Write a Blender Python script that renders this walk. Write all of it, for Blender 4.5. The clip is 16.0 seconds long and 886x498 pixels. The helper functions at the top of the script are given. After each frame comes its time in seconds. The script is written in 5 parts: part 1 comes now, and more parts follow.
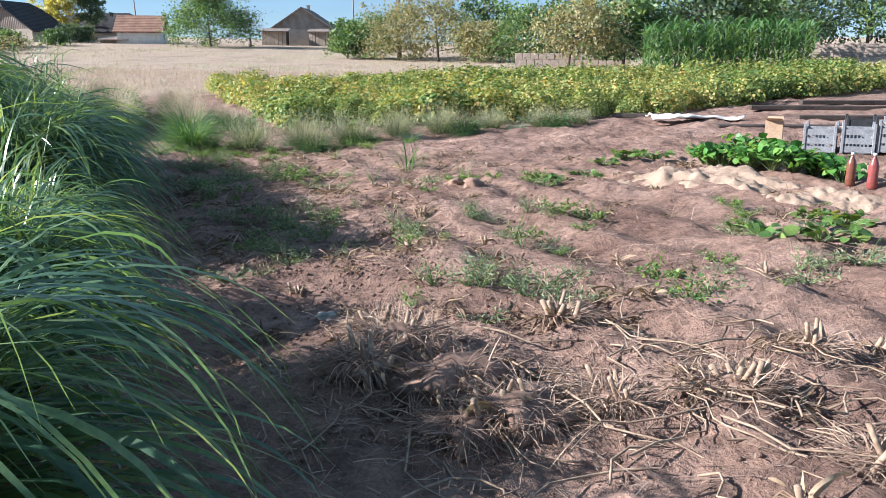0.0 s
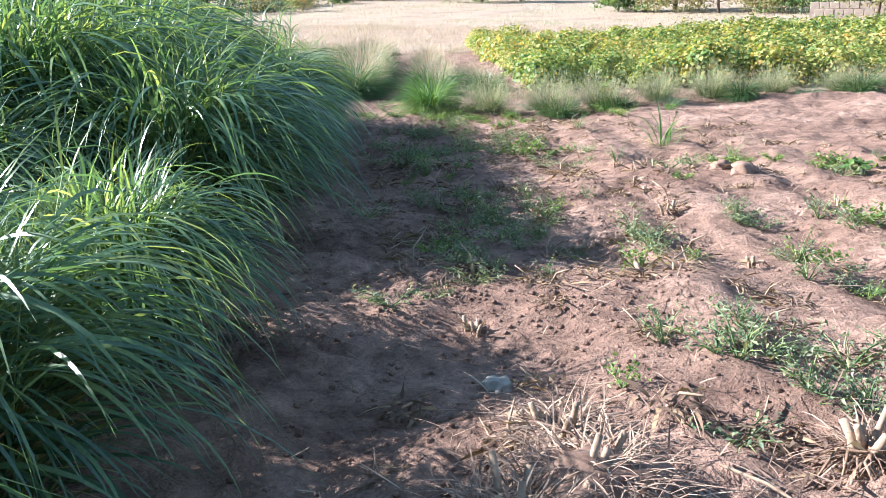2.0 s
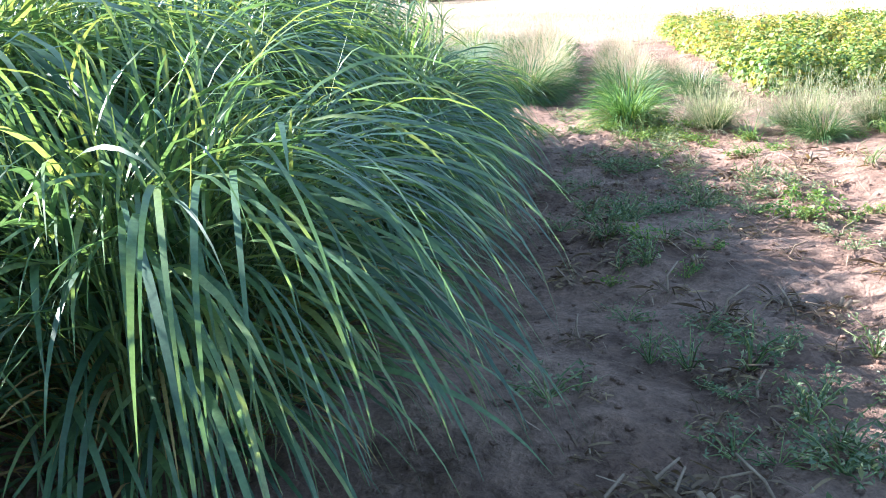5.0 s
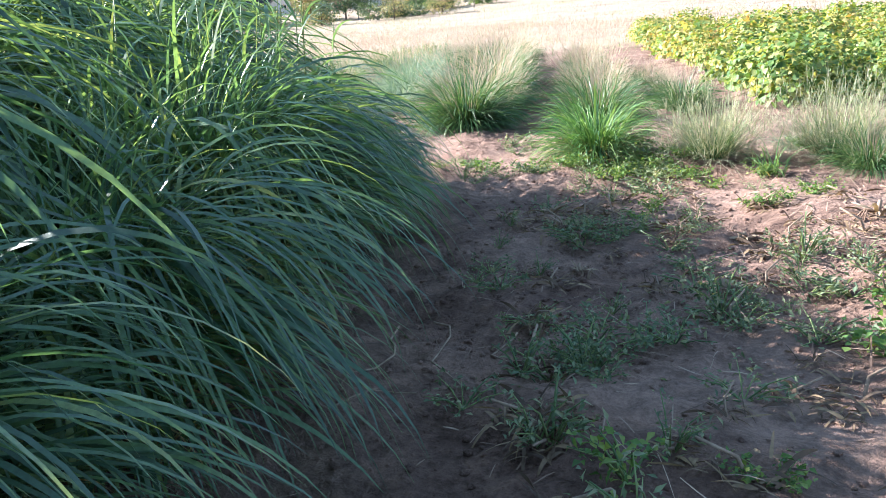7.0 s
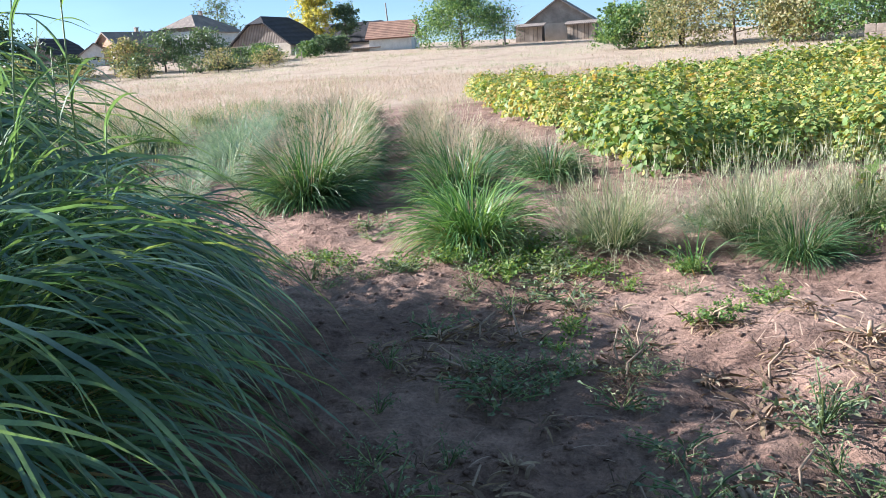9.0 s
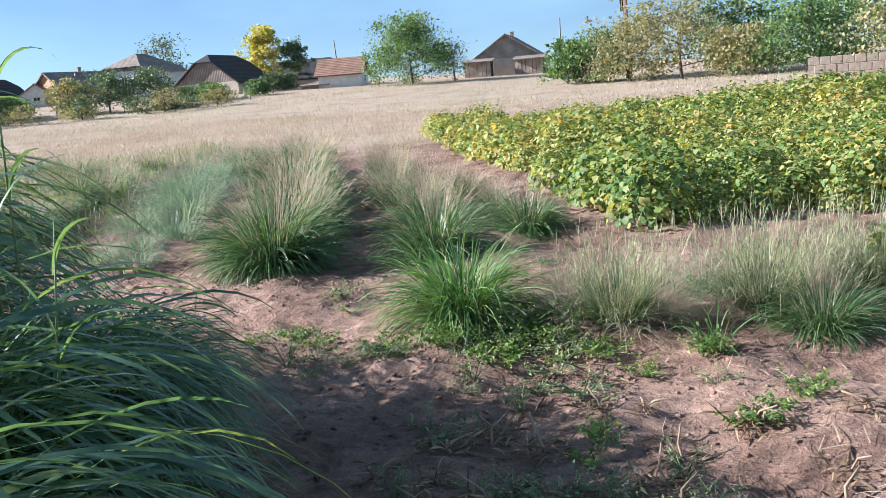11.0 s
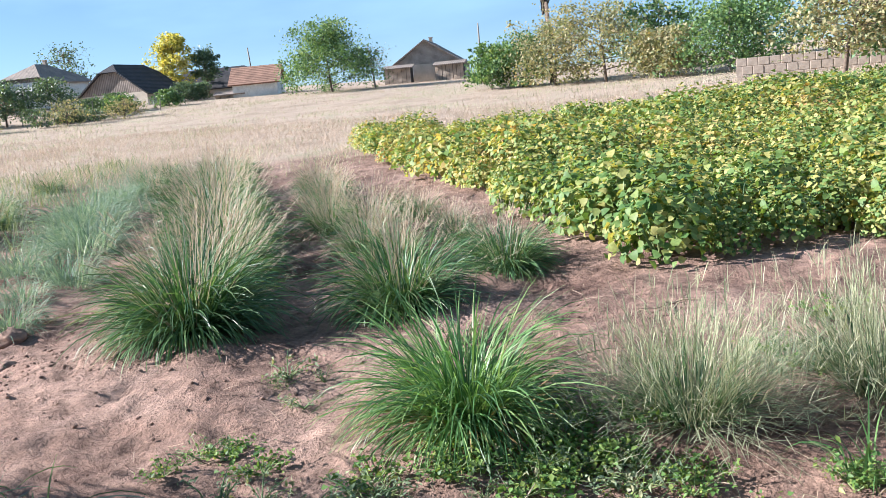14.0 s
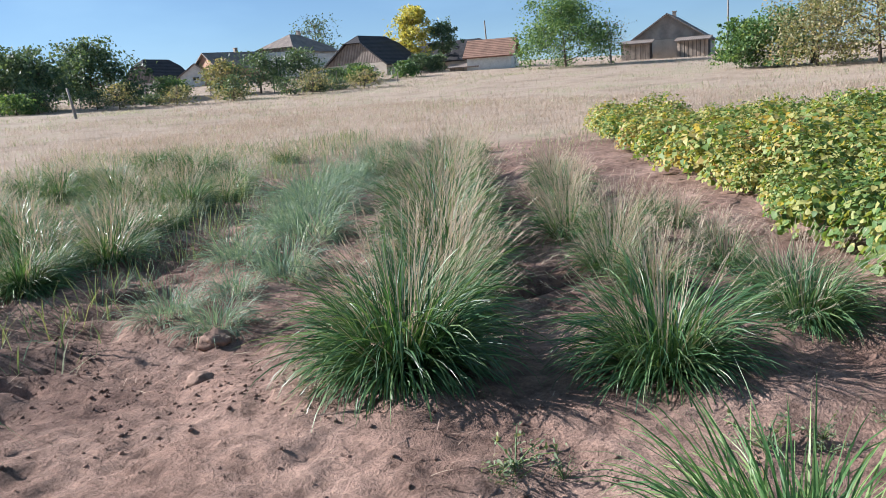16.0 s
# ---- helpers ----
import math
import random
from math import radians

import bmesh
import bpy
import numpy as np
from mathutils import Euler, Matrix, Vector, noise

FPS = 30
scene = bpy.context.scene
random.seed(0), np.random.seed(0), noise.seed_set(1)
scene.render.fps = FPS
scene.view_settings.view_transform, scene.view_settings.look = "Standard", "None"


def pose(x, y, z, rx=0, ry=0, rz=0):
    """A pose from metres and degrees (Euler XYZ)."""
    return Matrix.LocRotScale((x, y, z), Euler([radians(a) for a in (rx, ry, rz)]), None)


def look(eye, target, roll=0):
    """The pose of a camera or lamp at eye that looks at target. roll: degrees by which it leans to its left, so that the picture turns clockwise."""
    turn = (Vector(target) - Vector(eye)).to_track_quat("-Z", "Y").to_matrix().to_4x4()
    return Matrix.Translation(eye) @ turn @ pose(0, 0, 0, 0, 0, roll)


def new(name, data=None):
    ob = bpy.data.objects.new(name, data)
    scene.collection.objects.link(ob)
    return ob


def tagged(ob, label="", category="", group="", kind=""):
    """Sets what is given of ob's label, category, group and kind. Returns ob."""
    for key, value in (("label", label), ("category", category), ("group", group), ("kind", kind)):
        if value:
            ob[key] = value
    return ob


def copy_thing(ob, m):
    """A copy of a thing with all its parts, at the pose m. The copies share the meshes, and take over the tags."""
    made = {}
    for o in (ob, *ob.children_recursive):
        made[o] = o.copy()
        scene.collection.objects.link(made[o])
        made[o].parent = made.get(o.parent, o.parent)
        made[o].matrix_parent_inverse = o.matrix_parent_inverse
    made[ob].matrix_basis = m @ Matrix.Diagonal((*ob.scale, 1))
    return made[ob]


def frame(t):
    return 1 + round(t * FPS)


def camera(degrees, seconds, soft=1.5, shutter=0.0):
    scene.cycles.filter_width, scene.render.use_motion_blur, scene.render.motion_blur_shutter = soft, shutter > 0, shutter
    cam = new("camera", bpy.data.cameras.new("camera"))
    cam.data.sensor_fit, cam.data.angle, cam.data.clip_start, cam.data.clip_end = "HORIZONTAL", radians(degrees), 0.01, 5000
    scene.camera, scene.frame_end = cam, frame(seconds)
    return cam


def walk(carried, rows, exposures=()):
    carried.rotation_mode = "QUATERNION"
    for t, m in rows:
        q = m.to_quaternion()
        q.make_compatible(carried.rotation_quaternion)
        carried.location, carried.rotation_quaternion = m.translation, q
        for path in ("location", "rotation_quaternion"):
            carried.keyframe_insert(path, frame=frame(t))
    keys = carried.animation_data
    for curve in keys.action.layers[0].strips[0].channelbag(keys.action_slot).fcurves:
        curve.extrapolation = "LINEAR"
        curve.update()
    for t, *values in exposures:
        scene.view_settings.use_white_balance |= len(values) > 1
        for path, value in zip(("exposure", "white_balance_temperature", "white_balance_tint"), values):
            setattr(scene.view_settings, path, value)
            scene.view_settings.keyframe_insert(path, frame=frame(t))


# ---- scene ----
cam = camera(56.6, 16.0, 0.8)
PATH = [
    (0, (1.755, 1.214, 1.419), (1.319, 3.112, 0.964), 0.0),
    (0.5, (1.887, 1.449, 1.405), (1.326, 3.302, 0.905), 0.4),
    (1, (1.799, 1.84, 1.385), (1.108, 3.619, 0.785), -0.4),
    (1.5, (1.668, 2.254, 1.427), (0.861, 4.005, 0.893), -1.1),
    (2, (1.495, 2.715, 1.391), (0.492, 4.355, 0.84), -1.0),
    (2.5, (1.205, 3.058, 1.373), (0.096, 4.604, 0.756), -1.0),
    (3, (0.956, 3.412, 1.394), (-0.2, 4.93, 0.794), -1.7),
    (3.5, (0.73, 3.791, 1.379), (-0.445, 5.297, 0.788), -1.8),
    (4, (0.437, 4.09, 1.351), (-0.8, 5.543, 0.753), -1.0),
    (4.2, (0.291, 4.239, 1.354), (-0.951, 5.697, 0.776), -0.8),
    (6.3, (-1.391, 6.938, 1.112), (-2.827, 8.207, 0.54), -4.4),
    (6.5, (-1.467, 7.117, 1.084), (-2.888, 8.401, 0.51), -4.4),
    (7, (-1.683, 7.505, 1.133), (-2.978, 8.934, 0.601), -4.3),
    (7.5, (-1.977, 7.769, 1.155), (-3.148, 9.313, 0.661), -3.9),
    (8, (-2.201, 7.986, 1.186), (-3.222, 9.64, 0.714), -4.3),
    (8.5, (-2.45, 8.333, 1.171), (-3.466, 9.996, 0.719), -4.1),
    (9, (-2.677, 8.571, 1.195), (-3.658, 10.257, 0.754), -3.8),
    (9.2, (-2.806, 8.677, 1.218), (-3.701, 10.431, 0.866), -3.2),
    (11.3, (-3.26, 9.04, 1.407), (-4.141, 10.796, 1.034), -4.6),
    (11.5, (-3.385, 9.125, 1.439), (-4.263, 10.884, 1.075), -4.1),
    (12, (-3.548, 9.255, 1.477), (-4.485, 10.985, 1.12), -5.3),
    (12.5, (-3.672, 9.559, 1.467), (-4.765, 11.206, 1.162), -6.5),
    (13, (-3.738, 9.804, 1.444), (-4.799, 11.469, 1.128), -7.0),
    (13.5, (-3.948, 10.098, 1.451), (-4.638, 11.948, 1.13), -6.1),
    (14, (-4.095, 10.243, 1.409), (-4.802, 12.077, 1.036), -5.5),
    (14.1, (-4.102, 10.26, 1.403), (-4.854, 12.067, 0.989), -5.7),
    (14.3, (-4.143, 10.339, 1.385), (-4.963, 12.097, 0.9), -5.7),
    (14.5, (-4.21, 10.455, 1.368), (-5.133, 12.153, 0.852), -5.9),
    (15, (-4.339, 10.888, 1.394), (-5.379, 12.52, 0.888), -6.7),
    (15.5, (-4.467, 11.005, 1.462), (-5.607, 12.568, 0.958), -7.1),
    (16, (-4.841, 11.311, 1.512), (-6.01, 12.887, 1.123), -4.0),
]
EXPOSURES = [(t, stops + 0.3, 5950, 11.5) for t, stops in ((0.0, 1.0), (0.5, 0.85), (1.0, 1.55), (1.5, 1.3), (2.0, 1.6), (2.5, 1.95), (3.0, 1.75), (3.5, 1.85), (4.0, 2.1), (6.5, 2.3), (7.0, 1.9), (8.0, 1.2), (8.5, 1.15), (9.0, 1.3), (11.5, 0.95), (12.5, 0.75), (13.3, 0.98), (14.0, 1.22), (15.0, 1.1), (16.0, 0.76))]
walk(cam, [(t, look(eye, target, roll)) for t, eye, target, roll in PATH], EXPOSURES)

# ---- world and sun ----
SUN_DIR = Vector((0.95, 0.30, -0.475)).normalized()   # the way the sunlight travels
world = bpy.data.worlds.new("sky")
scene.world = world
world.use_nodes = True
wn, wl = world.node_tree.nodes, world.node_tree.links
sky = wn.new("ShaderNodeTexSky")
sky.sky_type = "NISHITA"
sky.sun_disc = False
sky.sun_elevation = math.asin(-SUN_DIR.z)
sky.sun_rotation = math.atan2(-SUN_DIR.x, -SUN_DIR.y)
sky.air_density, sky.dust_density, sky.ozone_density = 1.0, 0.0, 4.0
sky.altitude = 2500
wn["Background"].inputs["Strength"].default_value = 0.048
# thin high cloud drawn out across the sky
sky_co, sky_map, cirrus, veil, sky_mix = (wn.new(k) for k in ("ShaderNodeTexCoord", "ShaderNodeMapping", "ShaderNodeTexNoise", "ShaderNodeValToRGB", "ShaderNodeMix"))
sky_map.inputs["Scale"].default_value, sky_map.inputs["Rotation"].default_value = (1.6, 3.2, 9.0), (0.25, 0.1, 0.5)
cirrus.inputs["Scale"].default_value, cirrus.inputs["Detail"].default_value = 1.3, 6
veil.color_ramp.elements[0].position, veil.color_ramp.elements[0].color = 0.44, (0.20, 0.20, 0.20, 1)
veil.color_ramp.elements[1].position, veil.color_ramp.elements[1].color = 0.75, (0.55, 0.55, 0.55, 1)
sky_mix.data_type = "RGBA"
sky_mix.inputs[7].default_value = (5.2, 8.0, 10.2, 1)
wl.new(sky_co.outputs["Generated"], sky_map.inputs["Vector"])
wl.new(sky_map.outputs[0], cirrus.inputs["Vector"])
wl.new(cirrus.outputs["Fac"], veil.inputs[0])
wl.new(veil.outputs[0], sky_mix.inputs[0])
wl.new(sky.outputs[0], sky_mix.inputs[6])
wl.new(sky_mix.outputs[2], wn["Background"].inputs["Color"])
sun = new("sun", bpy.data.lights.new("sun", "SUN"))
sun.data.energy, sun.data.angle, sun.data.color = 5.6, radians(0.6), (1.0, 0.945, 0.875)
sun.rotation_euler = SUN_DIR.to_track_quat("-Z", "Y").to_euler()


# ---- materials ----
def material(name, rough=0.8, spec=0.3):
    m = bpy.data.materials.new(name)
    m.use_nodes = True
    b = m.node_tree.nodes["Principled BSDF"]
    b.inputs["Roughness"].default_value = rough
    b.inputs["Specular IOR Level"].default_value = spec
    return m, m.node_tree.nodes, m.node_tree.links, b


def ramp(n, stops):
    r = n.new("ShaderNodeValToRGB")
    e = r.color_ramp.elements
    e[0].position, e[0].color = stops[0][0], (*stops[0][1], 1)
    e[1].position, e[1].color = stops[-1][0], (*stops[-1][1], 1)
    for p, c in stops[1:-1]:
        x = e.new(p)
        x.color = (*c, 1)
    return r


def mixer(n, l, fac, a, b, mode="MIX"):
    x = n.new("ShaderNodeMix")
    x.data_type, x.blend_type = "RGBA", mode
    for sock, v in ((x.inputs[0], fac), (x.inputs[6], a), (x.inputs[7], b)):
        if isinstance(v, bpy.types.NodeSocket):
            l.new(v, sock)
        else:
            sock.default_value = v if isinstance(v, (int, float)) else (*v, 1)
    return x.outputs[2]


def noise_node(n, l, scale, detail=4, rough=0.6, coord="Object"):
    tc = n.new("ShaderNodeTexCoord")
    t = n.new("ShaderNodeTexNoise")
    t.inputs["Scale"].default_value, t.inputs["Detail"].default_value, t.inputs["Roughness"].default_value = scale, detail, rough
    l.new(tc.outputs[coord], t.inputs["Vector"])
    return t.outputs["Fac"]


def bump(n, l, b, height, strength=0.5, distance=0.02):
    x = n.new("ShaderNodeBump")
    x.inputs["Strength"].default_value, x.inputs["Distance"].default_value = strength, distance
    l.new(height, x.inputs["Height"])
    l.new(x.outputs[0], b.inputs["Normal"])


def leaf_material(name, stops, rough=0.5, translucent=0.35, spec=0.35, patch=1.5, tint=(1.5, 1.35, 0.6), drift=0.6):
    """Blades and leaves: each one its own tone, clumps drift in tone, and light comes through."""
    m, n, l, b = material(name, rough, spec)
    g = n.new("ShaderNodeNewGeometry")
    r = ramp(n, stops)
    big_tex = n.new("ShaderNodeTexNoise")
    big_tex.inputs["Scale"].default_value, big_tex.inputs["Detail"].default_value = patch, 2
    l.new(g.outputs["Position"], big_tex.inputs["Vector"])
    big = big_tex.outputs["Fac"]
    mix = n.new("ShaderNodeMath")
    mix.operation = "MULTIPLY_ADD"
    l.new(big, mix.inputs[0])
    mix.inputs[1].default_value = drift
    off = n.new("ShaderNodeMath")
    off.operation = "MULTIPLY_ADD"
    l.new(g.outputs["Random Per Island"], off.inputs[0])
    off.inputs[1].default_value, off.inputs[2].default_value = 0.75, 0.13 - drift / 2
    l.new(off.outputs[0], mix.inputs[2])
    l.new(mix.outputs[0], r.inputs[0])
    fine = noise_node(n, l, 60, 3)
    fr = ramp(n, [(0.3, (0.75, 0.75, 0.75)), (0.7, (1.15, 1.15, 1.15))])
    l.new(fine, fr.inputs[0])
    col = mixer(n, l, 1.0, r.outputs[0], fr.outputs[0], "MULTIPLY")
    l.new(col, b.inputs["Base Color"])
    tr = n.new("ShaderNodeBsdfTranslucent")
    l.new(mixer(n, l, 1.0, col, tint, "MULTIPLY"), tr.inputs["Color"])
    ms = n.new("ShaderNodeMixShader")
    ms.inputs[0].default_value = translucent
    l.new(b.outputs[0], ms.inputs[1])
    l.new(tr.outputs[0], ms.inputs[2])
    l.new(ms.outputs[0], n["Material Output"].inputs["Surface"])
    return m


def plain_material(name, dark, light, scale=6, rough=0.8, spec=0.3, bumps=0.4, metal=0.0, fine=40):
    """A surface with stains at one scale and grain at another."""
    m, n, l, b = material(name, rough, spec)
    a = noise_node(n, l, scale, 5, 0.65)
    r = ramp(n, [(0.3, dark), (0.7, light)])
    l.new(a, r.inputs[0])
    f = noise_node(n, l, fine, 4)
    fr = ramp(n, [(0.3, (0.8, 0.8, 0.8)), (0.7, (1.12, 1.12, 1.12))])
    l.new(f, fr.inputs[0])
    l.new(mixer(n, l, 1.0, r.outputs[0], fr.outputs[0], "MULTIPLY"), b.inputs["Base Color"])
    b.inputs["Metallic"].default_value = metal
    if bumps:
        bump(n, l, b, f, bumps, 0.01)
    return m


def striped_material(name, dark, light, scale, axis=0, rough=0.8):
    """Boards, reeds or corrugation: bands along one axis with stains over them."""
    m, n, l, b = material(name, rough, 0.2)
    tc = n.new("ShaderNodeTexCoord")
    w = n.new("ShaderNodeTexWave")
    w.bands_direction = "XYZ"[axis]
    w.inputs["Scale"].default_value, w.inputs["Distortion"].default_value, w.inputs["Detail"].default_value = scale, 0.4, 2
    l.new(tc.outputs["Object"], w.inputs["Vector"])
    r = ramp(n, [(0.0, dark), (0.45, light), (1.0, light)])
    l.new(w.outputs["Fac"], r.inputs[0])
    st = noise_node(n, l, 1.3, 5)
    sr = ramp(n, [(0.3, (0.65, 0.65, 0.65)), (0.7, (1.15, 1.12, 1.1))])
    l.new(st, sr.inputs[0])
    l.new(mixer(n, l, 1.0, r.outputs[0], sr.outputs[0], "MULTIPLY"), b.inputs["Base Color"])
    bump(n, l, b, w.outputs["Fac"], 0.6, 0.03)
    return m


def ground_material():
    m, n, l, b = material("garden_soil", 0.92, 0.15)
    big = noise_node(n, l, 0.9, 5, 0.65)
    r = ramp(n, [(0.30, (0.15, 0.092, 0.075)), (0.50, (0.29, 0.190, 0.153)), (0.72, (0.43, 0.298, 0.247))])
    l.new(big, r.inputs[0])
    mid = noise_node(n, l, 9, 6, 0.7)
    mr = ramp(n, [(0.32, (0.50, 0.48, 0.47)), (0.48, (0.92, 0.92, 0.92)), (0.68, (1.35, 1.32, 1.28))])
    l.new(mid, mr.inputs[0])
    soil = mixer(n, l, 1.0, r.outputs[0], mr.outputs[0], "MULTIPLY")
    fine = noise_node(n, l, 55, 5, 0.7)
    fr = ramp(n, [(0.35, (0.75, 0.74, 0.73)), (0.65, (1.15, 1.13, 1.1))])
    l.new(fine, fr.inputs[0])
    soil = mixer(n, l, 1.0, soil, fr.outputs[0], "MULTIPLY")
    straw = ramp(n, [(0.3, (0.26, 0.205, 0.155)), (0.52, (0.41, 0.32, 0.25)), (0.75, (0.27, 0.27, 0.17))])
    l.new(noise_node(n, l, 0.35, 6, 0.7), straw.inputs[0])
    at = n.new("ShaderNodeAttribute")
    at.attribute_name = "meadow"
    col = mixer(n, l, at.outputs["Fac"], soil, straw.outputs[0])
    l.new(col, b.inputs["Base Color"])
    add = n.new("ShaderNodeMath")
    add.operation = "MULTIPLY_ADD"
    l.new(mid, add.inputs[0])
    add.inputs[1].default_value = 2.5
    l.new(fine, add.inputs[2])
    bump(n, l, b, add.outputs[0], 1.0, 0.022)
    return m


SOIL = ground_material()
HEDGE = leaf_material("fodder_grass_blade", [(0.08, (0.04, 0.095, 0.065)), (0.42, (0.095, 0.19, 0.115)), (0.75, (0.17, 0.285, 0.13)), (1.0, (0.36, 0.42, 0.18))], 0.30, 0.45, 0.8)
HEDGE_DRY = leaf_material("dry_grass_blade", [(0.2, (0.28, 0.17, 0.07)), (0.8, (0.50, 0.38, 0.18))], 0.7, 0.2)
CULM = leaf_material("grass_culm", [(0.2, (0.11, 0.19, 0.08)), (0.8, (0.26, 0.33, 0.14))], 0.5, 0.25)
TUFT = leaf_material("tuft_blade", [(0.10, (0.035, 0.085, 0.04)), (0.5, (0.075, 0.165, 0.065)), (0.9, (0.19, 0.27, 0.11))], 0.42, 0.26, tint=(1.25, 1.25, 0.6))
TUFT_LIGHT = leaf_material("fresh_tuft_blade", [(0.10, (0.05, 0.125, 0.045)), (0.5, (0.11, 0.23, 0.075)), (0.9, (0.26, 0.36, 0.14))], 0.42, 0.32, tint=(1.3, 1.3, 0.6))
SEED = leaf_material("seed_head", [(0.2, (0.42, 0.32, 0.25)), (0.6, (0.60, 0.49, 0.39)), (0.9, (0.42, 0.46, 0.28))], 0.8, 0.3, tint=(1.1, 1.0, 0.85))
WISP = leaf_material("wispy_panicle", [(0.2, (0.22, 0.27, 0.15)), (0.6, (0.42, 0.43, 0.27)), (0.9, (0.58, 0.54, 0.40))], 0.8, 0.35, tint=(1.1, 1.0, 0.8))
BLUE = leaf_material("bluish_weed_leaf", [(0.1, (0.12, 0.19, 0.13)), (0.6, (0.24, 0.32, 0.23)), (0.9, (0.40, 0.42, 0.30))], 0.6, 0.3, tint=(1.1, 1.2, 0.8))
BEAN = leaf_material("bean_leaf", [(0.05, (0.08, 0.16, 0.045)), (0.38, (0.17, 0.26, 0.075)), (0.60, (0.34, 0.355, 0.12)), (0.83, (0.51, 0.435, 0.16)), (1.0, (0.46, 0.26, 0.11))], 0.55, 0.35, 0.3, 0.28, (1.3, 1.2, 0.5), 0.95)
WEED = leaf_material("weed_leaf", [(0.1, (0.06, 0.13, 0.04)), (0.5, (0.13, 0.24, 0.06)), (0.9, (0.30, 0.36, 0.10))], 0.5, 0.35)
WEED_GREY = leaf_material("dusty_weed_leaf", [(0.1, (0.11, 0.16, 0.10)), (0.6, (0.21, 0.27, 0.16)), (0.9, (0.36, 0.36, 0.22))], 0.7, 0.25)
SQUASH = leaf_material("broad_leaf", [(0.1, (0.05, 0.15, 0.04)), (0.5, (0.10, 0.27, 0.06)), (0.9, (0.24, 0.40, 0.10))], 0.45, 0.35)
STRAW = leaf_material("dry_straw", [(0.1, (0.22, 0.15, 0.10)), (0.5, (0.36, 0.27, 0.18)), (0.9, (0.52, 0.41, 0.29))], 0.75, 0.1)
DRY = leaf_material("meadow_grass", [(0.1, (0.33, 0.26, 0.20)), (0.5, (0.48, 0.38, 0.30)), (0.85, (0.60, 0.49, 0.40)), (1.0, (0.36, 0.37, 0.24))], 0.8, 0.3, patch=0.12, tint=(1.1, 1.0, 0.85))
TREE = leaf_material("tree_leaf", [(0.1, (0.045, 0.10, 0.045)), (0.5, (0.105, 0.20, 0.075)), (0.9, (0.23, 0.32, 0.12))], 0.5, 0.3, patch=0.6)
TREE_DARK = leaf_material("dark_tree_leaf", [(0.1, (0.05, 0.09, 0.06)), (0.5, (0.09, 0.15, 0.085)), (0.9, (0.17, 0.23, 0.12))], 0.5, 0.25, patch=0.6)
TREE_OLIVE = leaf_material("olive_tree_leaf", [(0.1, (0.13, 0.16, 0.09)), (0.5, (0.26, 0.27, 0.14)), (0.9, (0.42, 0.34, 0.20))], 0.6, 0.3, patch=0.5)
TREE_YELLOW = leaf_material("yellow_tree_leaf", [(0.1, (0.26, 0.29, 0.08)), (0.5, (0.46, 0.44, 0.12)), (0.9, (0.64, 0.54, 0.18))], 0.5, 0.4, patch=0.5)
ROOTLET = leaf_material("dry_rootlet", [(0.1, (0.17, 0.105, 0.08)), (0.5, (0.31, 0.21, 0.16)), (0.95, (0.52, 0.39, 0.29))], 0.85, 0.05)
BROWN = leaf_material("withered_leaf", [(0.1, (0.09, 0.06, 0.045)), (0.5, (0.20, 0.135, 0.09)), (0.95, (0.42, 0.30, 0.18))], 0.8, 0.15)
BARK = plain_material("bark", (0.07, 0.05, 0.04), (0.17, 0.13, 0.10), 9, 0.9)
GREY_BARK = plain_material("grey_bark", (0.16, 0.14, 0.12), (0.30, 0.26, 0.23), 9, 0.9)
STALK = plain_material("cut_stalk", (0.22, 0.15, 0.105), (0.43, 0.32, 0.23), 30, 0.8)
ROOT = plain_material("dug_root_ball", (0.13, 0.085, 0.06), (0.30, 0.20, 0.14), 18, 0.95)
CLOD = plain_material("soil_clod", (0.17, 0.105, 0.08), (0.32, 0.21, 0.16), 12, 0.95)
SAND = plain_material("pale_heaped_soil", (0.25, 0.18, 0.135), (0.40, 0.295, 0.22), 7, 0.95, 0.15, 1.0)
PALE_STONE = plain_material("pale_stone", (0.28, 0.25, 0.22), (0.45, 0.41, 0.36), 14, 0.85)
PLASTER = plain_material("weathered_plaster", (0.42, 0.36, 0.29), (0.62, 0.54, 0.45), 1.2, 0.9)
PINK_PLASTER = plain_material("reddish_plaster", (0.40, 0.22, 0.15), (0.55, 0.34, 0.24), 1.2, 0.9)
GABLE_WOOD = striped_material("grey_gable_boards", (0.20, 0.175, 0.16), (0.46, 0.40, 0.35), 3.2, 0)
SHED_WOOD = striped_material("shed_boards", (0.18, 0.14, 0.11), (0.46, 0.38, 0.31), 3.0, 0)
SLATE = striped_material("dark_slate_roof", (0.022, 0.022, 0.026), (0.055, 0.053, 0.058), 1.6, 0, 0.75)
SLATE_GREY = striped_material("grey_sheet_roof", (0.15, 0.12, 0.105), (0.29, 0.245, 0.215), 1.6, 0, 0.8)
RED_TILE = striped_material("red_tile_roof", (0.15, 0.08, 0.06), (0.33, 0.20, 0.145), 1.1, 0, 0.8)
WHITE_PAINT = plain_material("white_paint", (0.55, 0.54, 0.52), (0.74, 0.73, 0.70), 3, 0.6)
WINDOW_GLASS = plain_material("window_glass", (0.02, 0.025, 0.03), (0.05, 0.055, 0.06), 3, 0.08, 0.6, 0.0)
BRICK = plain_material("weathered_masonry", (0.26, 0.21, 0.17), (0.44, 0.36, 0.30), 3, 0.9)
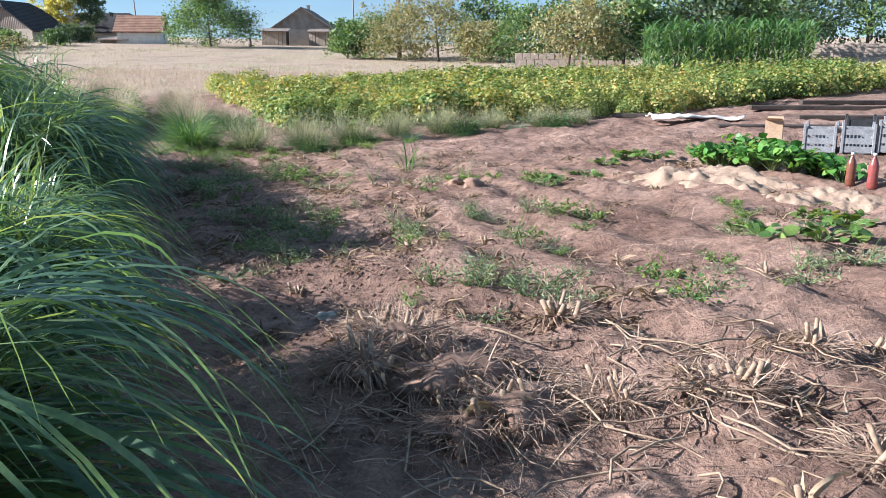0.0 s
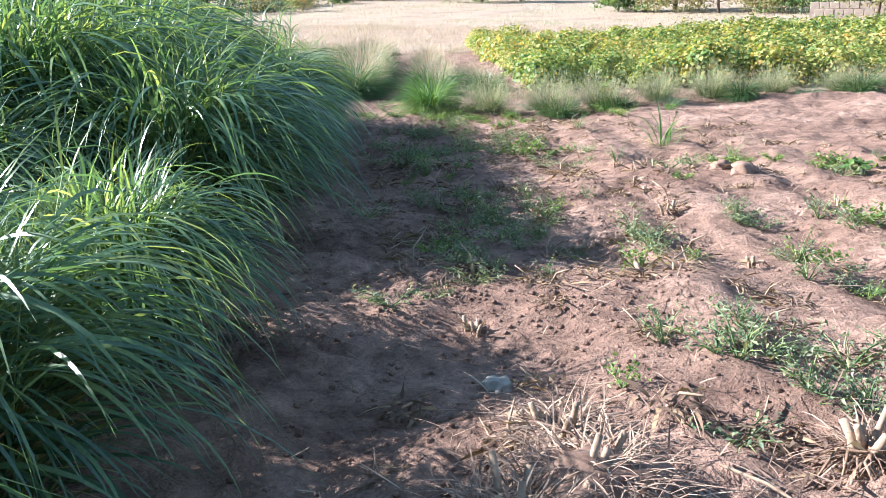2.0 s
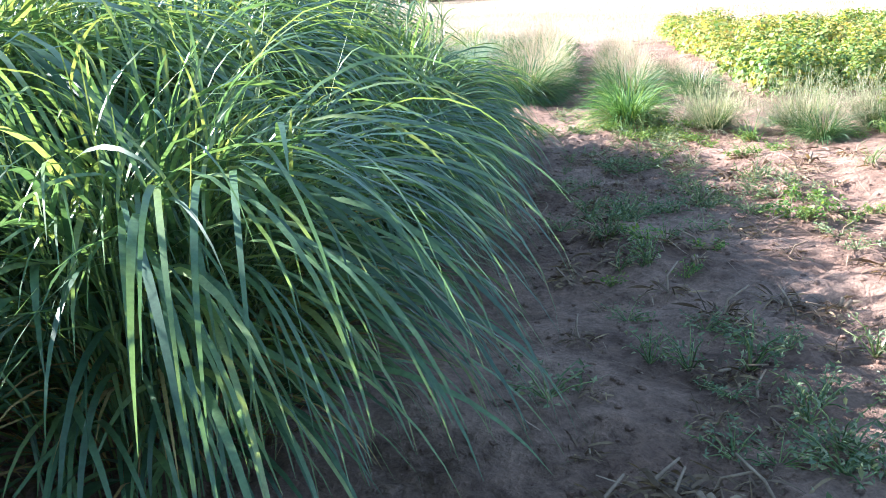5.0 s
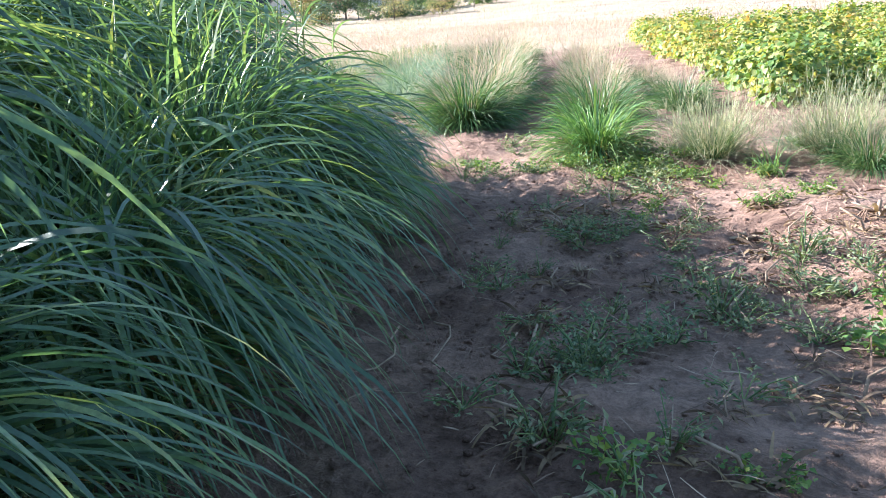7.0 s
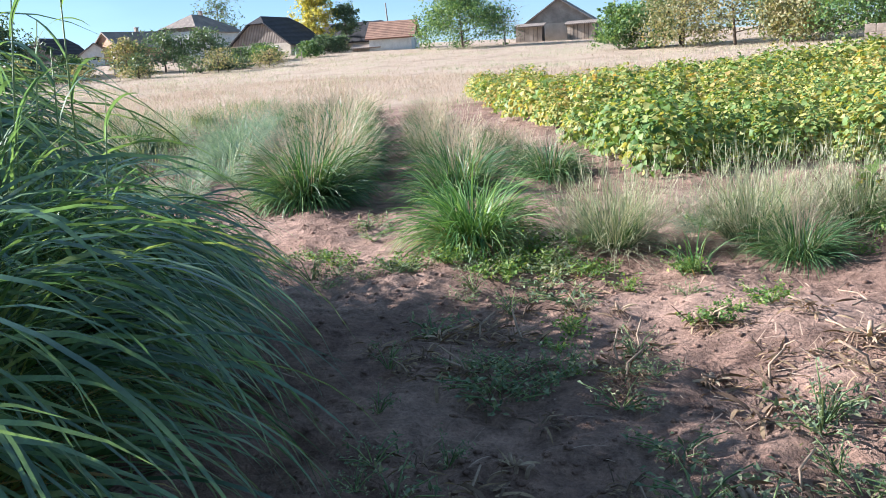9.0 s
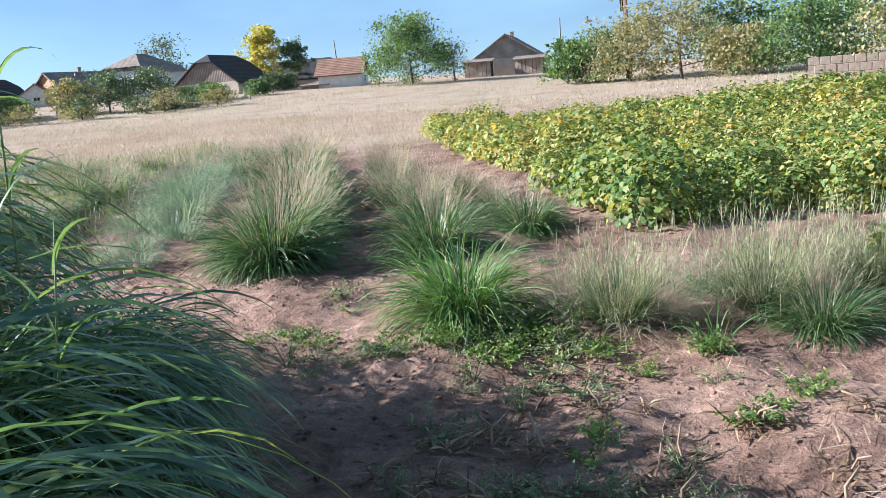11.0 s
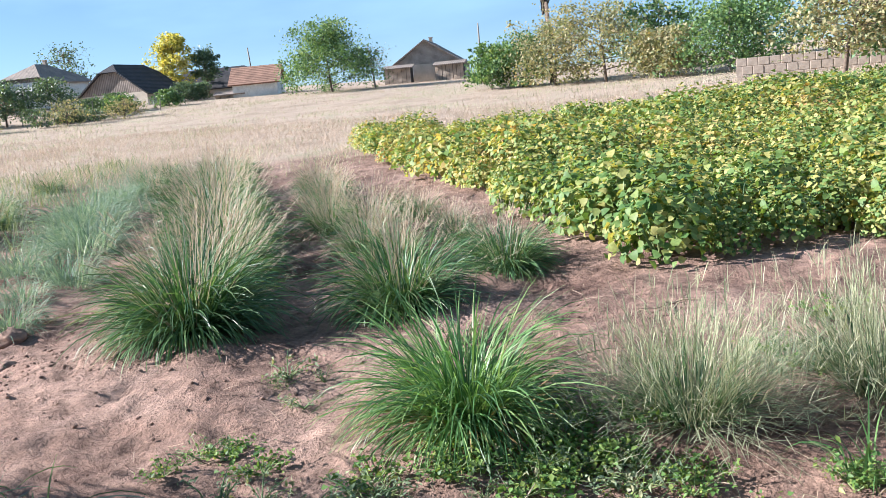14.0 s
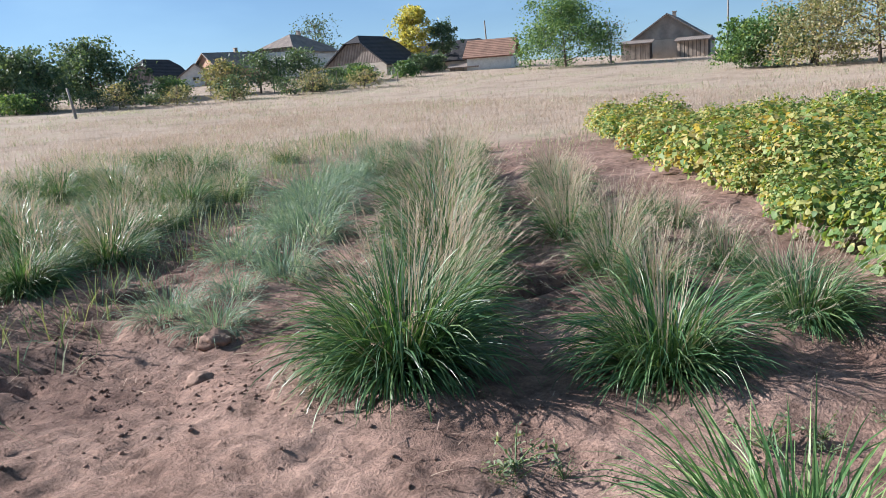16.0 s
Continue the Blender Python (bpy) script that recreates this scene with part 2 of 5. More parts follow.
GREY_PLASTIC = plain_material("grey_crate_plastic", (0.17, 0.175, 0.19), (0.27, 0.28, 0.30), 5, 0.5)
DARK_PLASTIC = plain_material("black_crate_plastic", (0.02, 0.02, 0.022), (0.05, 0.05, 0.055), 5, 0.45)
CARD = plain_material("brown_cardboard", (0.38, 0.26, 0.17), (0.52, 0.38, 0.26), 5, 0.9)
CLOTH = plain_material("white_cloth", (0.62, 0.58, 0.53), (0.80, 0.77, 0.72), 5, 0.9)
BOARD = plain_material("dark_plank", (0.035, 0.028, 0.025), (0.09, 0.07, 0.06), 4, 0.85)
RED_BOTTLE = plain_material("red_bottle_plastic", (0.20, 0.05, 0.045), (0.30, 0.08, 0.07), 5, 0.25, 0.5, 0.1)
BROWN_BOTTLE = plain_material("brown_bottle_plastic", (0.13, 0.045, 0.03), (0.22, 0.08, 0.05), 5, 0.25, 0.5, 0.1)


# ---- mesh tools ----
rng = np.random.default_rng(7)


def mesh_np(name, verts, faces, mat, smooth=True):
    """A mesh out of an array of points and one or more arrays of faces with equal corner counts."""
    me = bpy.data.meshes.new(name)
    verts = np.asarray(verts, dtype=np.float32).reshape(-1, 3)
    groups = faces if isinstance(faces, (list, tuple)) else [faces]
    groups = [np.asarray(f, dtype=np.int32) for f in groups if len(f)]
    corners = np.concatenate([f.ravel() for f in groups])
    totals = np.concatenate([np.full(len(f), f.shape[1], dtype=np.int32) for f in groups])
    starts = np.concatenate([[0], np.cumsum(totals)[:-1]]).astype(np.int32)
    me.vertices.add(len(verts))
    me.vertices.foreach_set("co", verts.ravel())
    me.loops.add(len(corners))
    me.loops.foreach_set("vertex_index", corners)
    me.polygons.add(len(totals))
    me.polygons.foreach_set("loop_start", starts)
    me.polygons.foreach_set("use_smooth", np.full(len(totals), smooth, dtype=bool))
    me.update(calc_edges=True)
    me.validate()
    me.materials.append(mat)
    return me


class Bag:
    """Gathers pieces of one mesh."""

    def __init__(self):
        self.v, self.q, self.t, self.count = [], [], [], 0

    def add(self, verts, quads=(), tris=()):
        verts = np.asarray(verts, dtype=float).reshape(-1, 3)
        if len(quads):
            self.q.append(np.asarray(quads).reshape(-1, 4) + self.count)
        if len(tris):
            self.t.append(np.asarray(tris).reshape(-1, 3) + self.count)
        self.v.append(verts)
        self.count += len(verts)
        return self

    def mesh(self, name, mat, smooth=True):
        groups = []
        if self.q:
            groups.append(np.concatenate(self.q))
        if self.t:
            groups.append(np.concatenate(self.t))
        return mesh_np(name, np.concatenate(self.v), groups, mat, smooth)


def part(name, me, parent, label=""):
    ob = new(name, me)
    ob.parent = parent
    if label:
        ob["label"] = label
    if name in ("foliage", "dry_foliage", "culm_stand", "seed_spray", "panicle_spray", "stem", "root"):
        ob["kind"] = "stuff"
    return ob


def thing(name, label, category, group="", at=(0, 0, 0), rz=0.0, kind=""):
    ob = new(name)
    ob.empty_display_size = 0.1
    ob.matrix_basis = pose(*at, 0, 0, rz)
    return tagged(ob, label, category, group, kind)


def strips(bag, base, az, length, width, tilt0, tilt1, n=5, power=1.3, twist=0.0, profile=None):
    """Curved tapering blades: each starts at base, leans towards az, and bends from tilt0 to tilt1 (from the vertical)."""
    base = np.asarray(base, float)
    k = len(base)
    s = np.linspace(0, 1, n + 1)
    mid = (s[:-1] + s[1:]) / 2
    th = np.asarray(tilt0)[:, None] + (np.asarray(tilt1) - np.asarray(tilt0))[:, None] * mid[None] ** power
    step = np.asarray(length)[:, None] / n
    r = np.concatenate([np.zeros((k, 1)), np.cumsum(np.sin(th) * step, 1)], 1)
    z = np.concatenate([np.zeros((k, 1)), np.cumsum(np.cos(th) * step, 1)], 1)
    ca, sa = np.cos(az), np.sin(az)
    centre = np.stack([base[:, 0, None] + r * ca[:, None], base[:, 1, None] + r * sa[:, None], base[:, 2, None] + z], 2)
    if profile is None:
        profile = np.interp(s, [0, 0.25, 0.6, 0.85, 1], [0.6, 1.0, 0.85, 0.5, 0.05])
    tw = rng.uniform(-twist, twist, k)[:, None] * s[None]
    side = np.stack([-sa[:, None] * np.cos(tw), ca[:, None] * np.cos(tw), np.sin(tw)], 2)
    half = (np.asarray(width)[:, None] * profile[None] / 2)[:, :, None] * side
    v = np.stack([centre - half, centre + half], 2).reshape(-1, 3)
    i = np.arange(n)
    q1 = np.stack([2 * i, 2 * i + 1, 2 * i + 3, 2 * i + 2], 1)
    q = (q1[None] + (np.arange(k) * 2 * (n + 1))[:, None, None]).reshape(-1, 4)
    bag.add(v, q)
    return centre


def leaves(bag, centre, normal, size, aspect=0.8, fold=0.25, droop=0.2, rounded=False):
    """Folded pointed leaves at the centres, with the given normals."""
    centre, normal = np.asarray(centre, float), np.asarray(normal, float)
    k = len(centre)
    normal = normal / np.linalg.norm(normal, axis=1, keepdims=True)
    ref = rng.normal(size=(k, 3))
    a = np.cross(normal, ref)
    a /= np.linalg.norm(a, axis=1, keepdims=True) + 1e-9
    b = np.cross(normal, a)
    s = np.asarray(size)[:, None]
    root = centre - a * s * 0.5
    tip = centre + a * s * 0.5 - normal * s * droop
    mid = centre - a * s * 0.05
    up = normal * s * fold
    if rounded:
        l1, r1 = (mid + k_ * b * s * aspect * 0.5 + up - a * s * 0.22 for k_ in (1, -1))
        l2, r2 = (mid + k_ * b * s * aspect * 0.42 + up * 0.8 + a * s * 0.18 - normal * s * droop * 0.4 for k_ in (1, -1))
        v = np.stack([root, mid, tip, l1, l2, r1, r2], 1).reshape(-1, 3)
        t = np.array([[0, 1, 3], [1, 4, 3], [1, 2, 4], [0, 5, 1], [1, 5, 6], [1, 6, 2]])
        bag.add(v, (), (t[None] + (np.arange(k) * 7)[:, None, None]).reshape(-1, 3))
        return
    lft = mid + b * s * aspect * 0.5 + up - a * s * 0.08
    rgt = mid - b * s * aspect * 0.5 + up - a * s * 0.08
    v = np.stack([root, mid, tip, lft, rgt], 1).reshape(-1, 3)
    q = np.array([[0, 1, 2, 3], [0, 4, 2, 1]])
    q = (q[None] + (np.arange(k) * 5)[:, None, None]).reshape(-1, 4)
    bag.add(v, q)


def tube(bag, points, radii, sides=6, cap=True):
    """A tapering limb through the points."""
    pts = [Vector(p) for p in points]
    k = len(pts)
    v = []
    for i, p in enumerate(pts):
        d = (pts[min(i + 1, k - 1)] - pts[max(i - 1, 0)]).normalized()
        x = d.orthogonal().normalized() if i == 0 else (x - d * x.dot(d)).normalized()
        y = d.cross(x)
        for j in range(sides):
            a = 2 * math.pi * j / sides
            v.append(p + (x * math.cos(a) + y * math.sin(a)) * radii[i])
    q = [(i * sides + j, i * sides + (j + 1) % sides, (i + 1) * sides + (j + 1) % sides, (i + 1) * sides + j) for i in range(k - 1) for j in range(sides)]
    t = []
    if cap:
        v.append(pts[-1])
        t = [((k - 1) * sides + j, (k - 1) * sides + (j + 1) % sides, k * sides) for j in range(sides)]
    bag.add([tuple(c) for c in v], q, t)


def box(bag, lo, hi, m=None):
    x0, y0, z0 = lo
    x1, y1, z1 = hi
    v = [Vector(c) for c in ((x0, y0, z0), (x1, y0, z0), (x1, y1, z0), (x0, y1, z0), (x0, y0, z1), (x1, y0, z1), (x1, y1, z1), (x0, y1, z1))]
    if m is not None:
        v = [m @ c for c in v]
    bag.add([tuple(c) for c in v], [(0, 3, 2, 1), (4, 5, 6, 7), (0, 1, 5, 4), (1, 2, 6, 5), (2, 3, 7, 6), (3, 0, 4, 7)])
    return bag


def bevelled(me, width=0.01):
    bm = bmesh.new()
    bm.from_mesh(me)
    bmesh.ops.bevel(bm, geom=bm.edges[:], offset=width, segments=1, affect="EDGES")
    bm.to_mesh(me)
    bm.free()
    return me


# ---- ground ----
TABLE = np.random.default_rng(3).random((64, 64))


def value_noise(x, y):
    xi, yi = np.floor(x).astype(int), np.floor(y).astype(int)
    fx, fy = x - xi, y - yi
    fx, fy = fx * fx * (3 - 2 * fx), fy * fy * (3 - 2 * fy)
    a, b = TABLE[xi % 64, yi % 64], TABLE[(xi + 1) % 64, yi % 64]
    c, d = TABLE[xi % 64, (yi + 1) % 64], TABLE[(xi + 1) % 64, (yi + 1) % 64]
    return (a * (1 - fx) + b * fx) * (1 - fy) + (c * (1 - fx) + d * fx) * fy - 0.5


def smooth(x, a, b):
    t = np.clip((x - a) / (b - a), 0, 1)
    return t * t * (3 - 2 * t)


ROW = np.array([-0.553, 0.833])      # the way the planted rows run
ACROSS = np.array([0.833, 0.553])
ORIGIN = np.array([-7.64, 14.72])    # foot of the big seeding tuft
MOUNDS = [(0.25, 6.50, 0.55, 0.10), (0.75, 4.55, 0.55, 0.11), (-0.75, 6.20, 0.45, 0.07), (1.50, 5.20, 0.6, 0.07), (2.30, 4.20, 0.8, 0.06), (-2.32, 12.42, 0.7, 0.06),
          (-3.12, 11.12, 0.5, 0.06), (-0.20, 9.20, 0.7, 0.05), (-7.64, 14.72, 0.7, 0.07), (-3.56, 9.92, 0.5, -0.05), (-0.50, 7.30, 0.3, -0.06), (-9.33, 14.57, 0.9, -0.12),
          (-8.46, 14.07, 0.6, 0.06), (-10.06, 13.93, 0.6, -0.08)]


def height(x, y):
    x, y = np.asarray(x, float), np.asarray(y, float)
    z = 0.011 - 0.0267 * np.clip(x, -150, 60) + 0.0222 * np.clip(y - 12, 0, 140)
    z = z + 0.9 * np.tanh(0.061 * x) + 0.75 * smooth(y, 42, 80) + 0.5 * smooth(x, 6, 20) * smooth(y, 28, 50)
    near = 1 - smooth(np.hypot(x + 3, y - 9), 14, 26)
    v = (x - ORIGIN[0]) * ACROSS[0] + (y - ORIGIN[1]) * ACROSS[1]
    rows = 0.030 * np.sin(2 * math.pi * (v + 0.25 * value_noise(x * 0.7, y * 0.7)) / 0.72)
    stub = smooth(v, 1.5, 2.6) * (1 - smooth(y, 11.8, 13.0))
    far_rows = 0.05 * np.cos(2 * math.pi * (v + 0.15) / 1.75) * smooth(y, 14.3, 16) * (1 - smooth(v, 2.6, 3.2)) * (1 - smooth(-v, 5, 8))
    z = z + near * (rows * stub + far_rows)
    z = z + near * (0.10 * value_noise(x * 1.3, y * 1.3) + 0.055 * value_noise(x * 3.7 + 9, y * 3.7) + 0.030 * value_noise(x * 8 + 5, y * 8))
    crumb = smooth(value_noise(x * 0.9 + 30, y * 0.9 + 11), -0.5, 0.12)
    z = z - near * crumb * (0.060 * np.abs(value_noise(x * 6.3 + 1, y * 6.3 + 7)) + 0.058 * np.abs(value_noise(x * 13.1, y * 13.1 + 3)) - 0.027)
    z = z + near * 0.020 * np.maximum(0, value_noise(x * 13 + 2, y * 13 + 8) - 0.15) * 3 * smooth(value_noise(x * 0.8, y * 0.8 + 4), -0.2, 0.3)
    u = (x - ORIGIN[0]) * ROW[0] + (y - ORIGIN[1]) * ROW[1]
    lanes = np.exp(-((v - 0.75) / 0.28) ** 2) * smooth(u, 0.8, 2.0) + np.exp(-((v + 2.75) / 0.55) ** 2) * smooth(u, -0.6, 0.2) * (1 - smooth(u, 5, 7))
    z = z + near * lanes * (0.075 * np.sin(2 * math.pi * (u + 0.5 * value_noise(x * 1.1, y * 1.1)) / 0.55) - 0.05)
    for mx, my, r, h in MOUNDS:
        z = z + h * np.exp(-((x - mx) ** 2 + (y - my) ** 2) / (r * r))
    z = z + (1 - near) * 0.35 * value_noise(x * 0.06, y * 0.06)
    return z


def on_ground(x, y, sink=0.0):
    return (x, y, float(height(x, y)) - sink)


def axis(fine_lo, fine_hi, step, lo, hi):
    core = np.arange(fine_lo, fine_hi, step)
    up, down, d = [], [], step
    p = core[-1]
    while p < hi:
        d = min(d * 1.13, 400)
        p += d
        up.append(p)
    d, p = step, core[0]
    while p > lo:
        d = min(d * 1.13, 400)
        p -= d
        down.append(p)
    return np.concatenate([down[::-1], core, up])


gx, gy = axis(-12.5, 5.2, 0.045, -3000, 3000), axis(2.2, 18.5, 0.045, -3000, 3000)
X, Y = np.meshgrid(gx, gy)
Z = height(X, Y)
nx, ny = len(gx), len(gy)
idx = np.arange(nx * ny).reshape(ny, nx)
quads = np.stack([idx[:-1, :-1], idx[:-1, 1:], idx[1:, 1:], idx[1:, :-1]], 2).reshape(-1, 4)
ground_mesh = mesh_np("ground", np.stack([X, Y, Z], 2), quads, SOIL)
row_v = (X - ORIGIN[0]) * ACROSS[0] + (Y - ORIGIN[1]) * ACROSS[1]
row_u = (X - ORIGIN[0]) * ROW[0] + (Y - ORIGIN[1]) * ROW[1]
meadow = np.maximum(smooth(row_u + 1.5 * value_noise(X * 0.5, Y * 0.5), 13, 17), smooth(-row_v, 9, 12))
meadow = np.maximum(meadow, smooth(Y, 30, 34))
meadow = np.maximum(meadow, smooth(np.hypot(X, Y - 8), 30, 40))
ground_mesh.attributes.new("meadow", "FLOAT", "POINT").data.foreach_set("value", meadow.ravel().astype(np.float32))
ground = tagged(new("ground", ground_mesh), "dry reddish-brown dug garden soil running into a dry straw meadow", "ground", kind="structure")


# ---- grasses ----
def fan(k, radius, power=0.5):
    a = rng.uniform(0, 2 * math.pi, k)
    r = radius * rng.random(k) ** power
    return a, np.stack([r * np.cos(a), r * np.sin(a), np.zeros(k)], 1)


def hedge_clump(seed, tall=False):
    """A big dome of fodder grass: leaves leave the culms at all heights and arch over, drooping down the sides."""
    global rng
    rng = np.random.default_rng(seed)
    ob = thing("fodder_grass_clump", "tall dense clump of arching green fodder grass on bare soil", "grass clump", "clumps of the fodder grass hedge")
    bag = Bag()
    k = 760      # leaves off the culms at all heights, arching over
    a, base = fan(k, 0.44)
    z = rng.uniform(0.05, 1.0, k)
    base[:, :2] *= (1 + 0.3 * z)[:, None]
    base[:, 2] = z
    t0 = np.clip(rng.normal(0.42, 0.18, k), 0.05, 1.0)
    strips(bag, base, a + rng.normal(0, 0.7, k), rng.uniform(0.55, 1.15, k), rng.uniform(0.012, 0.027, k), t0, rng.uniform(2.1, 3.1, k), 9, 1.1, 1.3)
    # the outer skirt hangs in locks that part and let the dark inside show
    locks = rng.uniform(0, 2 * math.pi, 26)
    k = 430
    a = locks[rng.integers(0, 26, k)] + rng.normal(0, 0.075, k)
    z = rng.uniform(0.4, 1.1, k)
    r = 0.40 + 0.14 * rng.random(k)
    base = np.stack([r * np.cos(a), r * np.sin(a), z], 1)
    t0 = rng.uniform(0.4, 0.95, k)
    strips(bag, base, a + rng.normal(0, 0.28, k), rng.uniform(0.7, 1.3, k), rng.uniform(0.013, 0.026, k), t0, rng.uniform(2.5, 3.1, k), 10, 0.85, 1.0)
    k = 300
    a, base = fan(k, 0.4)
    base[:, 2] = rng.uniform(0.5, 1.1, k)
    t0 = np.abs(rng.normal(0.1, 0.18, k))
    strips(bag, base, a + rng.normal(0, 0.8, k), rng.uniform(0.45, 0.85, k), rng.uniform(0.010, 0.020, k), t0, t0 + rng.uniform(0.8, 2.5, k), 7, 1.5, 0.8)
    part("foliage", bag.mesh("foliage", HEDGE), ob)
    k = 170
    a, base = fan(k, 0.5)
    base[:, 2] = rng.uniform(0, 0.5, k)
    bag = Bag()
    t0 = rng.uniform(0.2, 0.8, k)
    strips(bag, base, a, rng.uniform(0.35, 0.8, k), rng.uniform(0.008, 0.018, k), t0, t0 + rng.uniform(0.8, 2.2, k), 6, 1.2, 0.9)
    part("dry_foliage", bag.mesh("dry_foliage", HEDGE_DRY), ob, "straw-brown withered blades")
    k = 170
    a, base = fan(k, 0.42)
    bag = Bag()
    t0 = np.abs(rng.normal(0.12, 0.10, k))
    high = rng.uniform(0.8, 1.35, k)
    high[: (34 if tall else 16)] *= 1.32
    c = strips(bag, base, a, high, np.full(k, 0.009), t0, t0 + rng.uniform(0.0, 0.3, k), 6, 1.2, 0.2, np.array([1, 1, 0.9, 0.8, 0.7, 0.6, 0.3]))
    for j in (4, 5):
        aa = rng.uniform(0, 2 * math.pi, k)
        t0 = rng.uniform(0.2, 0.6, k)
        strips(bag, c[:, j], aa, rng.uniform(0.25, 0.5, k), rng.uniform(0.010, 0.016, k), t0, t0 + rng.uniform(0.5, 2.2, k), 5, 1.4, 0.6)
    part("culm_stand", bag.mesh("culm_stand", CULM), ob, "upright pale green leafy culms")
    return ob


def seeding_tuft(seed, blades=900, high=0.62, seeds=150, mat=TUFT, label="", wide=1.0, seed_mat=None):
    """A bunch of fine grass with bristly seed heads over it."""
    global rng
    rng = np.random.default_rng(seed)
    ob = thing("grass_tuft", label, "grass tuft", "grass tufts along the rows")
    a, base = fan(blades, 0.20 * wide)
    t0 = rng.uniform(0.02, 1.25, blades) ** 0.9
    bag = Bag()
    bend = rng.uniform(0.6, 2.3, blades) + 0.3 * t0
    strips(bag, base, a + rng.normal(0, 0.45, blades), high * rng.uniform(0.7, 1.35, blades) * (1.05 - 0.2 * t0), rng.uniform(0.006, 0.013, blades), t0 * wide, t0 * wide + bend, 7, 1.35, 1.3)
    part("foliage", bag.mesh("foliage", mat), ob)
    if not seeds:
        k = max(8, blades // 8)
        a, base = fan(k, 0.2 * wide)
        bag = Bag()
        t0 = rng.uniform(0.7, 1.4, k)
        strips(bag, base, a, high * rng.uniform(0.4, 0.9, k), rng.uniform(0.005, 0.010, k), t0, t0 + rng.uniform(0.2, 0.9, k), 5, 1.2, 0.8)
        part("dry_foliage", bag.mesh("dry_foliage", HEDGE_DRY), ob, "straw-yellow withered blades")
    if seeds:
        a, base = fan(seeds, 0.18 * wide)
        bag = Bag()
        t0 = np.clip(rng.normal(0.5, 0.3, seeds), 0, 1.2)
        c = strips(bag, base, a, high * rng.uniform(1.0, 1.5, seeds), np.full(seeds, 0.0035), t0, t0 + rng.uniform(0.1, 0.6, seeds), 5, 1.2)
        tip, d = c[:, -1], c[:, -1] - c[:, -2]
        d /= np.linalg.norm(d, axis=1, keepdims=True)
        for j in range(16):      # bristles all along the head, pointing to its tip
            f = rng.uniform(0, 0.085, seeds)[:, None]
            dd = d + rng.normal(0, 0.22, (seeds, 3))
            az = np.arctan2(dd[:, 1], dd[:, 0])
            tl = np.arctan2(np.hypot(dd[:, 0], dd[:, 1]), dd[:, 2])
            strips(bag, tip - d * 0.085 + d * f, az, rng.uniform(0.022, 0.04, seeds), np.full(seeds, 0.0055), tl, tl + 0.15, 1)
        part("seed_spray", bag.mesh("seed_spray", seed_mat or SEED), ob, "pinkish-beige bristly seed heads")
    return ob


def wispy_bush(seed):
    """A soft bush of fine panicles over a green foot."""
    global rng
    rng = np.random.default_rng(seed)
    ob = thing("wispy_grass_bush", "soft wispy olive-beige seeding grass bush on the soil", "grass tuft", "wispy bushes at the bed's edge")
    k = 420
    a, base = fan(k, 0.22)
    t0 = np.clip(rng.normal(0.6, 0.3, k), 0.05, 1.2)
    bag = Bag()
    strips(bag, base, a, rng.uniform(0.25, 0.5, k), rng.uniform(0.005, 0.010, k), t0, t0 + 0.7, 4, 1.4, 0.6)
    part("foliage", bag.mesh("foliage", TUFT), ob)
    k = 620
    a, base = fan(k, 0.22)
    t0 = np.clip(rng.normal(0.78, 0.42, k), 0, 1.45)
    bag = Bag()
    c = strips(bag, base, a + rng.normal(0, 0.2, k), rng.uniform(0.4, 0.74, k), np.full(k, 0.004), t0, t0 + rng.uniform(0, 0.6, k), 4, 1.2)
    for j in range(5):
        p = c[np.arange(k), rng.integers(2, 5, k)]
        az = a + rng.normal(0, 0.7, k)
        tl = t0 + rng.normal(0.1, 0.45, k)
        strips(bag, p, az, rng.uniform(0.08, 0.2, k), np.full(k, 0.0045), tl, tl + 0.2, 2)
    part("panicle_spray", bag.mesh("panicle_spray", WISP), ob, "fine olive-beige panicles")
    return ob


HEDGE_START, HEDGE_END = np.array([1.6, 1.9]), np.array([-5.3, 11.85])
HEDGE_LEFT = np.array([-0.83, -0.56])
kinds = [hedge_clump(11), hedge_clump(12), hedge_clump(13, True), hedge_clump(14, True)]
place_rng = random.Random(5)
spots = []
# along the path's edge low and tall clumps take turns; behind them the grass stands taller
FRONT = ((1.6, 0.9), (2.8, 0.85), (4.1, 0.72), (5.2, 0.60), (6.85, 0.84), (8.05, 0.68), (8.95, 0.70), (9.75, 0.78), (10.5, 0.82), (11.2, 0.64), (11.8, 0.46))
# clumps at 11.4, 11.6 and 12.4 are unseen, added to shade the hedge's end
BACK = ((1.4, 1.0), (2.6, 1.0), (3.8, 1.08), (5.0, 0.78), (6.2, 0.78), (7.3, 1.2), (8.2, 1.16), (9.1, 1.15), (9.9, 1.1), (10.8, 1.05), (11.6, 1.1), (3.2, 1.05), (4.6, 0.9), (7.6, 1.3), (8.9, 1.32), (10.3, 1.35), (11.4, 1.35), (12.4, 1.3))
for i, (y, size) in enumerate(FRONT):
    f = (y - HEDGE_START[1]) / (HEDGE_END[1] - HEDGE_START[1])
    spots.append((HEDGE_START + (HEDGE_END - HEDGE_START) * f + HEDGE_LEFT * ((0.30 if y < 10.3 else 0.42) + 0.85 * size + (0.48 if y < 2 else 0)), i, size))
